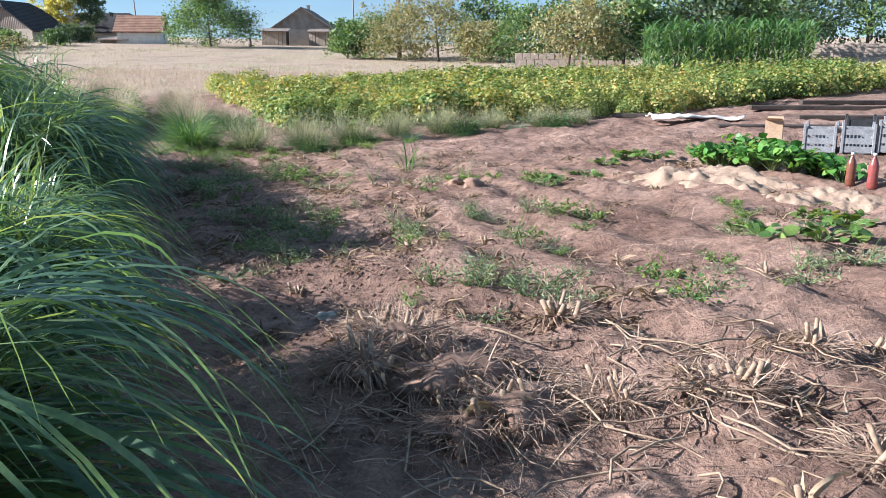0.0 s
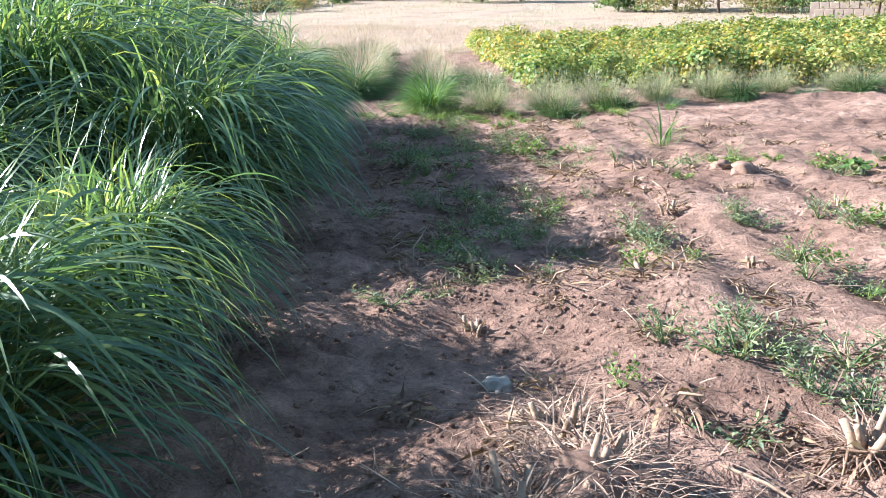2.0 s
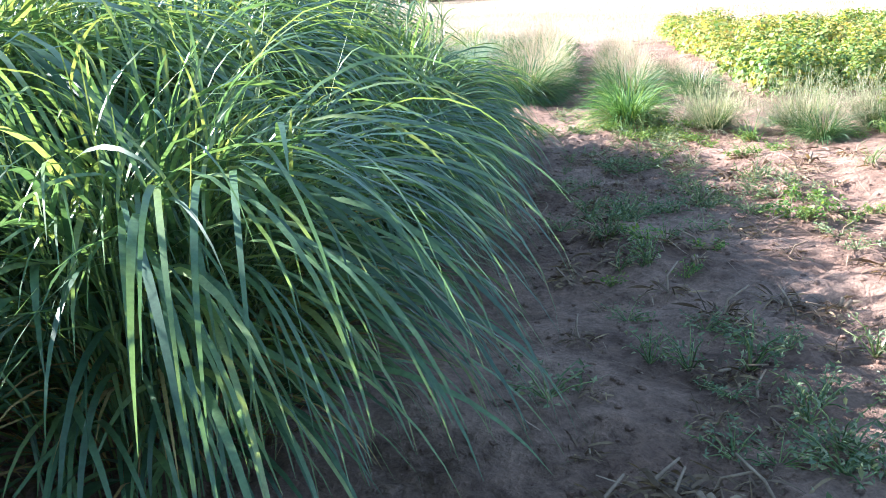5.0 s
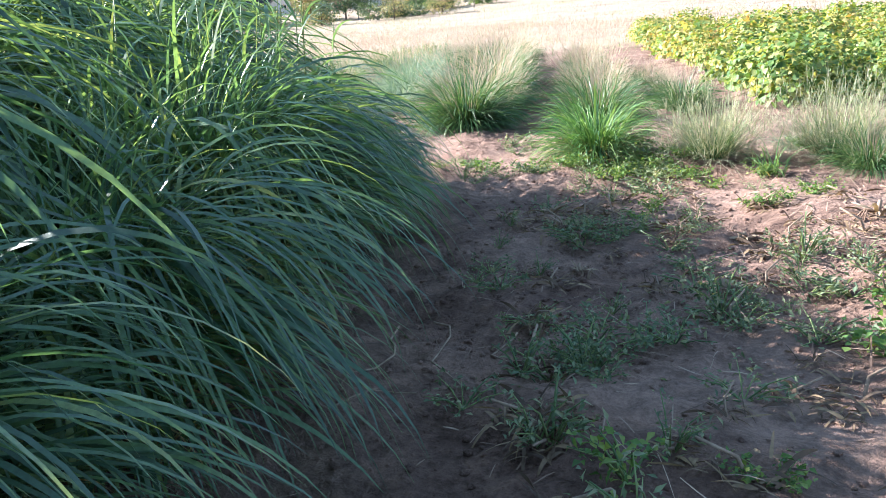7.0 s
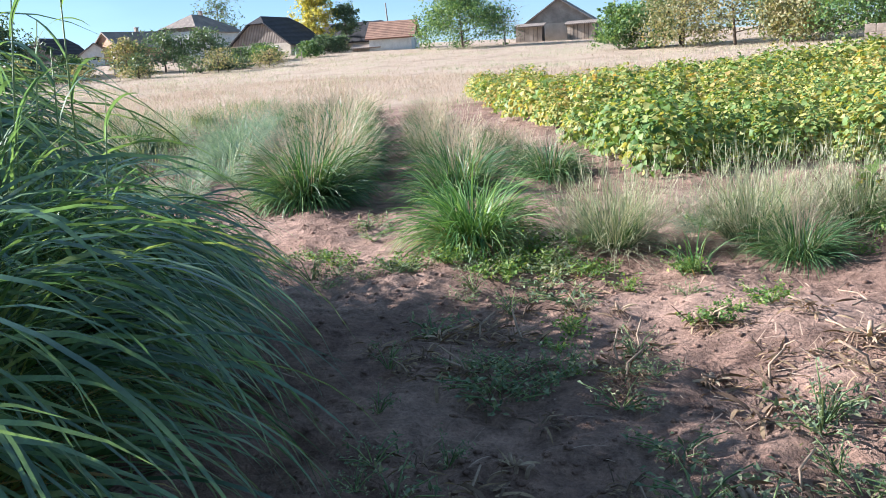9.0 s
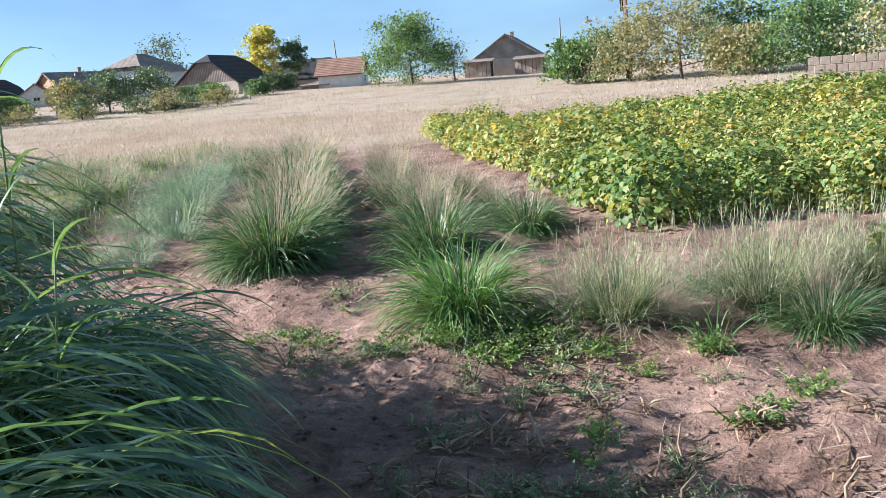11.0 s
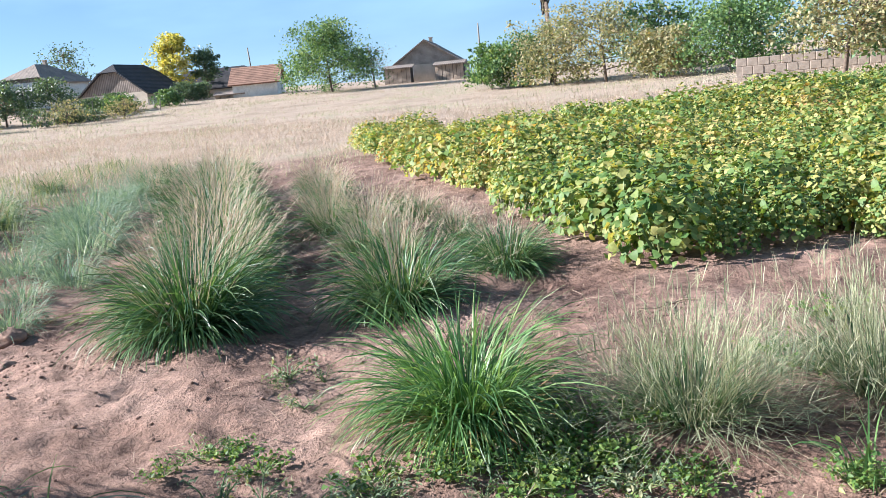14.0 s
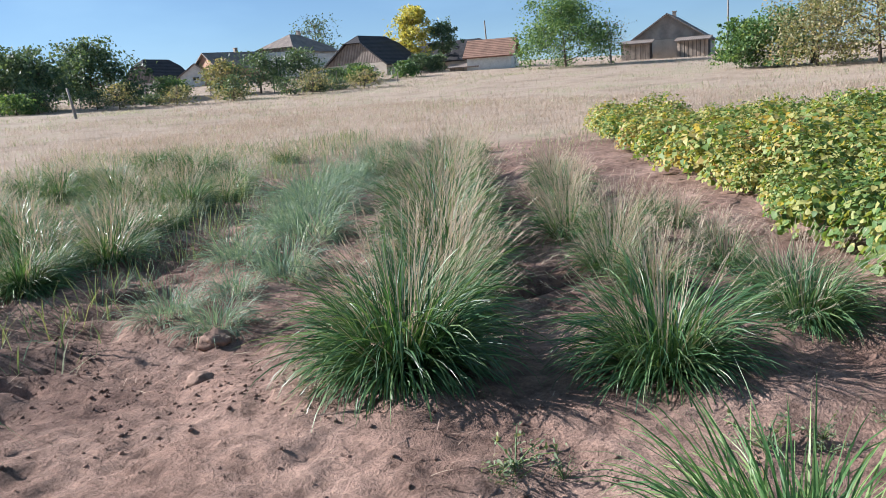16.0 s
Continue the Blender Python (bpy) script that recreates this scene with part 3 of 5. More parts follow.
for i, (y, size) in enumerate(BACK):
    f = (y - HEDGE_START[1]) / (HEDGE_END[1] - HEDGE_START[1])
    spots.append((HEDGE_START + (HEDGE_END - HEDGE_START) * f + HEDGE_LEFT * ((2.0 if y < 6.5 else 2.05) + (0.9 if i > 10 else 0) + place_rng.uniform(-0.1, 0.2)), i, size))
for p, i, size in spots:
    src = kinds[(i % 2) + (2 if p[1] > 5.5 and size > 0.9 else 0)]
    c = copy_thing(src, pose(*on_ground(p[0], p[1], 0.02), 0, 0, place_rng.uniform(0, 360)))
    c.scale = Vector((1, 1, 1)) * size * place_rng.uniform(0.96, 1.04)
for k_ob in kinds:
    for o in (*k_ob.children_recursive, k_ob):
        bpy.data.objects.remove(o)


def settle(src, x, y, rz=0.0, size=1.0, sink=0.01):
    c = copy_thing(src, pose(*on_ground(x, y, sink), 0, 0, rz))
    c.scale = (size, size, size)
    return c


def discard(*obs):
    for ob in obs:
        for o in (*ob.children_recursive, ob):
            bpy.data.objects.remove(o)


def tall_culm(seed, high):
    """One leafy reed-like culm with arching leaves."""
    global rng
    rng = np.random.default_rng(seed)
    ob = thing("grass_culm", "single tall leafy green grass culm", "grass culm", "tall culms at the hedge's end")
    b = Bag()
    lean = rng.normal(0, 0.08, 2)
    pts = [(lean[0] * f * f, lean[1] * f * f, high * f - 0.02) for f in (0, 0.25, 0.5, 0.75, 1.0)]
    tube(b, pts, [0.006, 0.0055, 0.005, 0.004, 0.002], 6)
    part("stalk", b.mesh("stalk", CULM), ob)
    for j in range(8):
        f = 0.2 + 0.1 * j
        b = Bag()
        t0 = np.array([rng.uniform(0.15, 0.5)])
        strips(b, np.array([[lean[0] * f * f, lean[1] * f * f, high * f]]), np.array([j * 2.6 + rng.normal(0, 0.5)]), np.array([rng.uniform(0.3, 0.55)]), np.array([rng.uniform(0.014, 0.024)]), t0, t0 + rng.uniform(1.2, 2.7), 9, 1.3, 0.8)
        part("leaf", b.mesh("leaf", HEDGE), ob)
    return ob


culms = [tall_culm(201, 1.85), tall_culm(202, 1.65), tall_culm(203, 1.5)]
for i, (x, y) in enumerate(((-5.62, 10.72), (-5.74, 10.57), (-5.32, 10.42), (-6.02, 10.62), (-5.17, 10.12), (-4.82, 9.52), (-5.02, 9.82))):
    settle(culms[i % 3], x, y, i * 100, 1.0)
for i in range(18):
    f = 0.42 * place_rng.random()
    settle(culms[i % 3], -4.75 - 1.45 * f + place_rng.gauss(0, 0.22), 9.3 + 1.9 * f + place_rng.gauss(0, 0.22), place_rng.uniform(0, 360), place_rng.uniform(0.72, 0.98))
discard(*culms)

GREEN_LABEL = "green bunch grass tuft with bristly beige seed heads"
seeded = [seeding_tuft(21, 1300, 0.62, 120, TUFT, GREEN_LABEL), seeding_tuft(22, 1050, 0.56, 95, TUFT, GREEN_LABEL)]
fresh = seeding_tuft(23, 1150, 0.68, 0, TUFT_LIGHT, "fresh light green grass tuft with no seed heads")
seedy = [seeding_tuft(24, 450, 0.46, 170, TUFT, "half dry grass tuft thick with seed heads"), seeding_tuft(25, 400, 0.5, 190, TUFT, "half dry grass tuft thick with seed heads")]
bluish = [seeding_tuft(26, 420, 0.42, 60, BLUE, "low bluish-green weedy grass", 1.6, BLUE), seeding_tuft(27, 420, 0.38, 60, BLUE, "low bluish-green weedy grass", 1.7, BLUE)]
wispy = [wispy_bush(31), wispy_bush(32)]
settle(seeded[0], -7.74, 14.76, 20, 1.12)
settle(fresh, -5.32, 13.54, 0, 0.85)
settle(seeded[1], -6.45, 15.44, 70, 1.05)
settle(seeded[1], -5.98, 16.58, 170, 0.8)
pr = random.Random(9)


def row_spot(u, v):
    p = ORIGIN + ROW * u + ACROSS * v
    return float(p[0]), float(p[1])


for i in range(12):      # behind the big tuft, seed heads thicken along its row
    x, y = row_spot(0.75 + i * 0.75, pr.uniform(-0.25, 0.15))
    settle(seedy[i % 2] if i % 2 else seeded[(i // 2) % 2], x, y, pr.uniform(0, 360), pr.uniform(1.0, 1.3))
for i in range(9):
    x, y = row_spot(1.5 + i * 0.8, 1.45 + pr.uniform(-0.2, 0.25))
    settle(seedy[i % 2], x, y, pr.uniform(0, 360), pr.uniform(0.75, 1.05))
for i in range(5):
    x, y = row_spot(1.2 + i * 0.9, 2.3 + pr.uniform(-0.15, 0.2))
    settle(seedy[i % 2] if i else seeded[1], x, y, pr.uniform(0, 360), pr.uniform(0.55, 0.8))
for i in range(24):
    x, y = row_spot(1.6 + i * 0.42, -1.75 + pr.uniform(-0.5, 0.4))
    settle(bluish[i % 2], x, y, pr.uniform(0, 360), pr.uniform(0.7, 1.25) * (0.65 if i < 3 else 1))
for i in range(16):
    x, y = row_spot(1.3 + i * 0.55, -3.9 + pr.uniform(-0.5, 0.4))
    settle((seeded[1], seedy[0], bluish[0], seeded[0])[i % 4], x, y, pr.uniform(0, 360), pr.uniform(0.7, 1.0))
for i in range(14):
    x, y = row_spot(1.0 + i * 0.7, -5.5 + pr.uniform(-0.7, 0.7))
    settle((seedy[1], bluish[1], seeded[1])[i % 3], x, y, pr.uniform(0, 360), pr.uniform(0.7, 1.05))
for i in range(54):
    x, y = row_spot(0.6 + (i % 18) * 0.8 + pr.uniform(-0.3, 0.3), (-4.7, -6.6, -8.2)[i // 18] + pr.uniform(-0.7, 0.7))
    settle((seeded[1], bluish[1], seedy[0], bluish[0], seeded[0])[i % 5], x, y, pr.uniform(0, 360), pr.uniform(0.75, 1.15))
for i in range(16):
    x, y = row_spot(9.5 + (i % 8) * 0.8, (-1.6, 0.0)[i // 8] + pr.uniform(-0.4, 0.4))
    settle((bluish[0], seedy[0], seeded[1])[i % 3], x, y, pr.uniform(0, 360), pr.uniform(0.7, 1.0))
for i, (x, y, s) in enumerate(((-4.35, 13.67, 0.92), (-3.57, 14.12, 1.0), (-2.99, 14.70, 0.95), (-2.30, 15.29, 0.85), (-1.68, 16.01, 0.9), (-0.86, 16.65, 0.75), (0.02, 17.14, 0.7), (0.71, 17.42, 0.6))):
    settle(wispy[i % 2], x, y, pr.uniform(0, 360), s * 0.82)
for i, (x, y, s) in enumerate(((-3.23, 13.72, 0.6), (-3.96, 14.47, 0.5), (-2.65, 14.49, 0.55), (-2.01, 15.02, 0.5), (-1.20, 15.86, 0.6), (-0.36, 16.57, 0.5), (0.33, 16.95, 0.6))):
    settle(bluish[i % 2] if i % 2 else seeded[1], x, y, pr.uniform(0, 360), s)
discard(*seeded, fresh, *seedy, *bluish, *wispy)


# ---- bean field ----
def bean_plant(seed, k=400, rounded=True):
    global rng
    rng = np.random.default_rng(seed)
    ob = thing("bean_plant", "yellowing bean plant with broad green and yellow leaves", "bean plant", "plants of the bean field")
    bag = Bag()
    for j in range(6):
        a = rng.uniform(0, 6.28)
        tube(bag, [(0, 0, 0), (0.10 * math.cos(a), 0.10 * math.sin(a), 0.20), (0.2 * math.cos(a), 0.2 * math.sin(a), 0.38)], [0.006, 0.005, 0.003], 4)
    part("stem", bag.mesh("stem", CULM), ob)
    a = rng.uniform(0, 6.28, k)
    el = np.arcsin(rng.uniform(0.0, 1, k))
    r = rng.uniform(0.35, 1.0, k) ** 0.5
    c = np.stack([0.32 * r * np.cos(a) * np.cos(el), 0.32 * r * np.sin(a) * np.cos(el), 0.06 + 0.50 * r * np.sin(el)], 1)
    nrm = np.stack([np.cos(a) * np.cos(el), np.sin(a) * np.cos(el), np.sin(el) + 0.5], 1) + rng.normal(0, 0.45, (k, 3))
    bag = Bag()
    leaves(bag, c, nrm, rng.uniform(0.032, 0.066, k) * (1.0 if rounded else 1.25), 0.95, 0.12, 0.3, rounded)
    part("foliage", bag.mesh("foliage", BEAN), ob)
    return ob


def bean_size(x, y):
    """Plants stand higher and lower in drifts."""
    return 1.08 + 0.75 * float(value_noise(np.array(x * 0.55), np.array(y * 0.55))) + pr.uniform(-0.25, 0.3)


beans = [bean_plant(s) for s in (41, 42, 43, 44)]
bean_spots = []
for iu in range(60):
    for iv in range(60):
        u, v = 0.2 + iu * 0.46 + pr.uniform(-0.15, 0.15), 3.45 + iv * 0.46 + pr.uniform(-0.15, 0.15)
        x, y = row_spot(u - 10, v)
        front = 16.3 + max(0, x + 4.55) * 0.32 + max(0, x - 1.0) * 0.75
        if front < y < 31 and x < 10.5 and u - 10 < 17:
            bean_spots.append((y - 0.2 * x, x, y))
bean_spots.sort()
near_beans = bean_spots[:290]
for i, (_, x, y) in enumerate(near_beans):
    settle(beans[i % 4], x, y, pr.uniform(0, 360), bean_size(x, y))


def merged(name, sources, spots_, label, category, sink=0.02):
    """Far plants of one kind, joined part by part into one mass."""
    ob = None
    for pi in range(len(sources[0].children)):
        bags = Bag()
        mat = None
        for i, (x, y, rz, s) in enumerate(spots_):
            me = sources[i % len(sources)].children[pi].data
            mat = me.materials[0]
            co = np.empty(len(me.vertices) * 3, dtype=np.float32)
            me.vertices.foreach_get("co", co)
            co = co.reshape(-1, 3) * s
            ca, sa = math.cos(rz), math.sin(rz)
            co = np.stack([co[:, 0] * ca - co[:, 1] * sa + x, co[:, 0] * sa + co[:, 1] * ca + y, co[:, 2] + height(x, y) - sink], 1)
            n4 = np.empty(len(me.loops), dtype=np.int32)
            me.loops.foreach_get("vertex_index", n4)
            tot = np.empty(len(me.polygons), dtype=np.int32)
            me.polygons.foreach_get("loop_total", tot)
            if (tot == 4).all():
                bags.add(co, n4.reshape(-1, 4))
        if bags.count:
            me = bags.mesh(name, mat)
            if ob is None:
                ob = tagged(new(name, me), label, category, kind="stuff")
            else:
                part(sources[0].children[pi].name.split(".")[0], me, ob)
    return ob


far_beans = [bean_plant(s, 210, False) for s in (45, 46, 47)]
merged("bean_field", far_beans, [(x, y, pr.uniform(0, 6.28), bean_size(x, y)) for _, x, y in bean_spots[290:]], "far part of the yellowing bean field", "bean field")
discard(*beans, *far_beans)


# ---- dry meadow ----
def meadow_mass(name, k, box_, lo, hi, width, label, mat, seed, keep=None, per=7, spread=0.12):
    global rng
    rng = np.random.default_rng(seed)
    x = rng.uniform(box_[0], box_[1], k)
    y = rng.uniform(box_[2], box_[3], k)
    ok = keep(x, y) if keep else np.ones(k, bool)
    x, y = x[ok], y[ok]
    x, y = np.repeat(x, per), np.repeat(y, per)
    x, y = x + rng.normal(0, spread, len(x)), y + rng.normal(0, spread, len(x))
    n = len(x)
    tone = 0.75 + 0.6 * (value_noise(x * 0.25, y * 0.25) + 0.5)
    base = np.stack([x, y, height(x, y) - 0.01], 1)
    t0 = np.abs(rng.normal(0.5, 0.4, n))
    bag = Bag()
    strips(bag, base, rng.uniform(0, 6.28, n), rng.uniform(lo, hi, n) * tone, rng.uniform(0.6, 1.3, n) * width, t0, t0 + rng.uniform(0.1, 0.8, n), 2, 1.2, 0.6, np.array([0.7, 1.0, 0.25]))
    return tagged(new(name, bag.mesh(name, mat)), label, "dry grass", kind="stuff")


def uv_of(x, y):
    return (x - ORIGIN[0]) * ROW[0] + (y - ORIGIN[1]) * ROW[1], (x - ORIGIN[0]) * ACROSS[0] + (y - ORIGIN[1]) * ACROSS[1]


def open_meadow(x, y):
    u, v = uv_of(x, y)
    bean = (v > 3.1) & (y < 31.5) & (u < 17.5)
    return (u > 14.5 + 1.5 * np.sin(v)) & ~bean & (y > 20) & (y > -0.75 * x + 2)


def left_meadow(x, y):
    u, v = uv_of(x, y)
    return (v < -6.2 + 0.6 * np.sin(u * 0.8)) & (v > -30)


meadow_mass("meadow_grass", 13000, (-34, 8, 24, 46), 0.09, 0.24, 0.007, "dry pinkish-beige meadow grass behind the garden beds", DRY, 51, open_meadow, 8, 0.15)
meadow_mass("meadow_grass", 11000, (-75, 14, 42, 92), 0.07, 0.18, 0.018, "dry straw-coloured meadow before the houses", DRY, 52, None, 5, 0.35)
meadow_mass("meadow_grass", 7000, (-45, -9, 14, 44), 0.10, 0.26, 0.008, "dry grass beside the weedy rows", DRY, 53, left_meadow, 7, 0.15)
meadow_mass("meadow_weeds", 420, (-55, 6, 24, 74), 0.10, 0.26, 0.013, "olive-green weeds in patches through the dry meadow", WISP, 54, None, 60, 0.7)
meadow_mass("weedy_grass", 4200, (-30, -8, 13, 34), 0.15, 0.42, 0.010, "greyish-green weedy grass between the rows", WEED_GREY, 55, lambda x, y: (lambda u, v: (v < -2.6) & (v > -12) & (u > 0.5) & (u < 20))(*uv_of(x, y)), 8, 0.14)


# ---- houses and trees ----
def quad_bag(*quads_):
    bag = Bag()
    for q in quads_:
        bag.add(q, [(0, 1, 2, 3)] if len(q) == 4 else (), [(0, 1, 2)] if len(q) == 3 else ())
    return bag


def slab(bag, corners, thick):
    """A flat panel of the given corners with thickness downwards."""
    c = [Vector(p) for p in corners]
    n = (c[1] - c[0]).cross(c[2] - c[0]).normalized() * thick
    k = len(c)
    v = [tuple(p) for p in c] + [tuple(p - n) for p in c]
    sides = [(i, i + k, (i + 1) % k + k, (i + 1) % k) for i in range(k)]
    if k == 4:
        bag.add(v, [(0, 1, 2, 3), (7, 6, 5, 4)] + sides)
    else:
        bag.add(v, sides, [(0, 1, 2), (5, 4, 3)])


def house(label, at, rz, w, d, wall, roof, wall_mat, roof_mat, gable_mat, hip=0.0, windows=2, chimney=True, over=0.35):
    """Gable towards -y; hip cuts that share of both gables back."""
    ob = thing("house", label, "house", "village houses behind the meadow", at, rz)
    b = Bag()
    t = 0.3
    for lo, hi in (((-w / 2, -d / 2, -0.6), (w / 2, -d / 2 + t, wall)), ((-w / 2, d / 2 - t, -0.6), (w / 2, d / 2, wall)),
                   ((-w / 2, -d / 2 + t, -0.6), (-w / 2 + t, d / 2 - t, wall)), ((w / 2 - t, -d / 2 + t, -0.6), (w / 2, d / 2 - t, wall))):
        box(b, lo, hi)
    part("wall", b.mesh("wall", wall_mat, False), ob)
    run = w / 2
    cut = roof * (1 - hip)
    xr = run * hip
    for sy in (-1, 1):
        g = Bag()
        y0, y1 = sy * (d / 2 - 0.02), sy * (d / 2 - 0.22)
        if hip < 0.05:
            a = [(-run, y0, wall), (run, y0, wall), (0, y0, wall + roof)]
        else:
            a = [(-run, y0, wall), (run, y0, wall), (xr, y0, wall + cut), (-xr, y0, wall + cut)]
        bk = [(p[0], y1, p[2]) for p in a]
        k = len(a)
        v = a + bk
        q = [(i, (i + 1) % k, (i + 1) % k + k, i + k) for i in range(k)]
        if k == 3:
            g.add(v, q, [(0, 1, 2), (5, 4, 3)])
        else:
            g.add(v, q + [(0, 1, 2, 3), (7, 6, 5, 4)])
        part("gable", g.mesh("gable", gable_mat, False), ob)
    r = Bag()
    e = over
    slope = roof / run
    drop = wall - e * slope
    back = hip * run * 1.1
    for s in (-1, 1):
        top0, top1 = (0, -d / 2 - e + back, wall + roof + 0.05), (0, d / 2 + e - back, wall + roof + 0.05)
        if hip < 0.05:
            c = [(s * (run + e), -d / 2 - e, drop + 0.05), (s * (run + e), d / 2 + e, drop + 0.05), top1, top0]
            slab(r, c if s > 0 else c[::-1], 0.12)
        else:
            mid0, mid1 = (s * xr, -d / 2 - e, wall + cut + 0.05), (s * xr, d / 2 + e, wall + cut + 0.05)
            low = [(s * (run + e), -d / 2 - e, drop + 0.05), (s * (run + e), d / 2 + e, drop + 0.05), mid1, mid0]
            up = [mid0, mid1, top1, top0]
            slab(r, low if s > 0 else low[::-1], 0.12)
            slab(r, up if s > 0 else up[::-1], 0.12)
    if hip >= 0.05:
        for s in (-1, 1):
            y = s * (d / 2 + e)
            c = [(-xr, y, wall + cut + 0.05), (xr, y, wall + cut + 0.05), (0, y - s * back, wall + roof + 0.05)]
            slab(r, c if s < 0 else c[::-1], 0.1)
    part("roof", r.mesh("roof", roof_mat, False), ob)
    if chimney:
        c = Bag()
        box(c, (-0.17, d * 0.1, wall + roof - 0.5), (0.17, d * 0.1 + 0.35, wall + roof + 0.42))
        box(c, (-0.21, d * 0.1 - 0.04, wall + roof + 0.42), (0.21, d * 0.1 + 0.39, wall + roof + 0.5))
        part("chimney", c.mesh("chimney", BRICK, False), ob)
    for i in range(windows):
        x = -w / 2 + w * (i + 0.5) / windows
        f = Bag()
        y = -d / 2
        z0, z1, hw = wall * 0.38, wall * 0.85, 0.42
        box(f, (x - hw, y - 0.06, z0), (x - hw + 0.09, y + 0.02, z1))
        box(f, (x + hw - 0.09, y - 0.06, z0), (x + hw, y + 0.02, z1))
        box(f, (x - hw + 0.09, y - 0.06, z0), (x + hw - 0.09, y + 0.02, z0 + 0.09))
        box(f, (x - hw + 0.09, y - 0.06, z1 - 0.09), (x + hw - 0.09, y + 0.02, z1))
        box(f, (x - 0.03, y - 0.05, z0 + 0.09), (x + 0.03, y + 0.02, z1 - 0.09))
        win = part("window", f.mesh("window", WHITE_PAINT, False), ob, "white wooden window frame")
        p = Bag()
        box(p, (x - hw + 0.09, y - 0.025, z0 + 0.09), (x + hw - 0.09, y - 0.012, z1 - 0.09))
        part("pane", p.mesh("pane", WINDOW_GLASS, False), win)
    return ob


def facing(x, y, turn=0.0):
    """The turn that points a house's -y side at the garden, plus a few degrees."""
    return math.degrees(math.atan2(y - 9, x + 3)) - 90 + turn


house("low plastered house with a grey boarded gable and sheet roof", (-35.3, 93.1, 2.35), facing(-35.3, 93.1, -8), 7.2, 8.0, 2.0, 2.35, PLASTER, SLATE_GREY, GABLE_WOOD, 0.0, 2)
house("house with a black slate roof and a pale half-hipped gable", (-61.7, 78.2, 2.47), facing(-61.7, 78.2, -34), 7.4, 6.6, 1.7, 2.8, PLASTER, SLATE, SLATE_GREY, 0.28, 2, False)
house("hip-roofed house with a grey-brown roof and pale walls", (-77.0, 82.2, 3.43), facing(-77.0, 82.2, -38), 6.6, 6.8, 3.1, 2.0, WHITE_PAINT, SLATE_GREY, SLATE_GREY, 0.8, 3)
house("long low house under a dark slate roof", (-60.5, 90.9, 3.03), facing(-60.5, 90.9, 70), 6.5, 8.5, 1.3, 2.1, PLASTER, SLATE, SLATE, 0.35, 2)
house("small house with a rusty red tile roof", (-48.6, 80.6, 2.35), facing(-48.6, 80.6, 80), 5.0, 4.2, 1.7, 1.5, WHITE_PAINT, RED_TILE, PLASTER, 0.0, 1, False)
house("reddish plastered house with a grey roof", (-79.6, 74.5, 3.38), facing(-79.6, 74.5, -60), 5.6, 6.2, 1.7, 1.7, PINK_PLASTER, SLATE_GREY, PINK_PLASTER, 0.0, 2)
house("small house with a steep dark roof", (-87.5, 70.4, 2.91), facing(-87.5, 70.4, -40), 5.8, 5.5, 1.1, 2.6, PLASTER, SLATE, SLATE_GREY, 0.3, 2, False)
house("small whitewashed house behind bushes", (-83.0, 72.7, 3.44), facing(-83.0, 72.7, -10), 3.4, 4.5, 1.1, 1.2, WHITE_PAINT, SLATE_GREY, WHITE_PAINT, 0.0, 1, False)
house("far house with a dark hipped roof", (-92.3, 60.4, 3.12), facing(-92.3, 60.4, -30), 7, 7, 1.2, 2.0, PLASTER, SLATE, SLATE_GREY, 0.5, 2, False)


def shed(label, at, rz, w, d, h, posts=6):
    ob = thing("shed", label, "shed", "sheds before the gabled house", at, rz)
    b = Bag()
    box(b, (-w / 2, -d / 2 + 0.05, -0.4), (w / 2, d / 2, h))
    part("body", b.mesh("body", BOARD, False), ob)
    wd = w / posts
    for i in range(posts):
        q = Bag()
        box(q, (-w / 2 + i * wd + 0.02, -d / 2, -0.3), (-w / 2 + (i + 1) * wd - 0.02, -d / 2 + 0.045, h - 0.08))
        part("board", q.mesh("board", SHED_WOOD, False), ob)
    r = Bag()
    slab(r, [(-w / 2 - 0.2, -d / 2 - 0.35, h), (w / 2 + 0.2, -d / 2 - 0.35, h), (w / 2 + 0.2, d / 2 + 0.2, h + 0.35), (-w / 2 - 0.2, d / 2 + 0.2, h + 0.35)], 0.1)
    part("roof", r.mesh("roof", SLATE_GREY, False), ob)
    return ob


shed("small board shed with a sloping roof", (-36.2, 86.1, 2.58), facing(-36.2, 86.1, -8), 2.6, 2.0, 1.5)
shed("open lean-to with upright boards", (-31.5, 88.0, 2.70), facing(-31.5, 88.0, -8), 2.8, 1.6, 1.35, 8)
shed("low lean-to beside the red-roofed shed", (-50.3, 78.1, 2.57), facing(-50.3, 78.1, -8), 2.6, 1.6, 0.55)


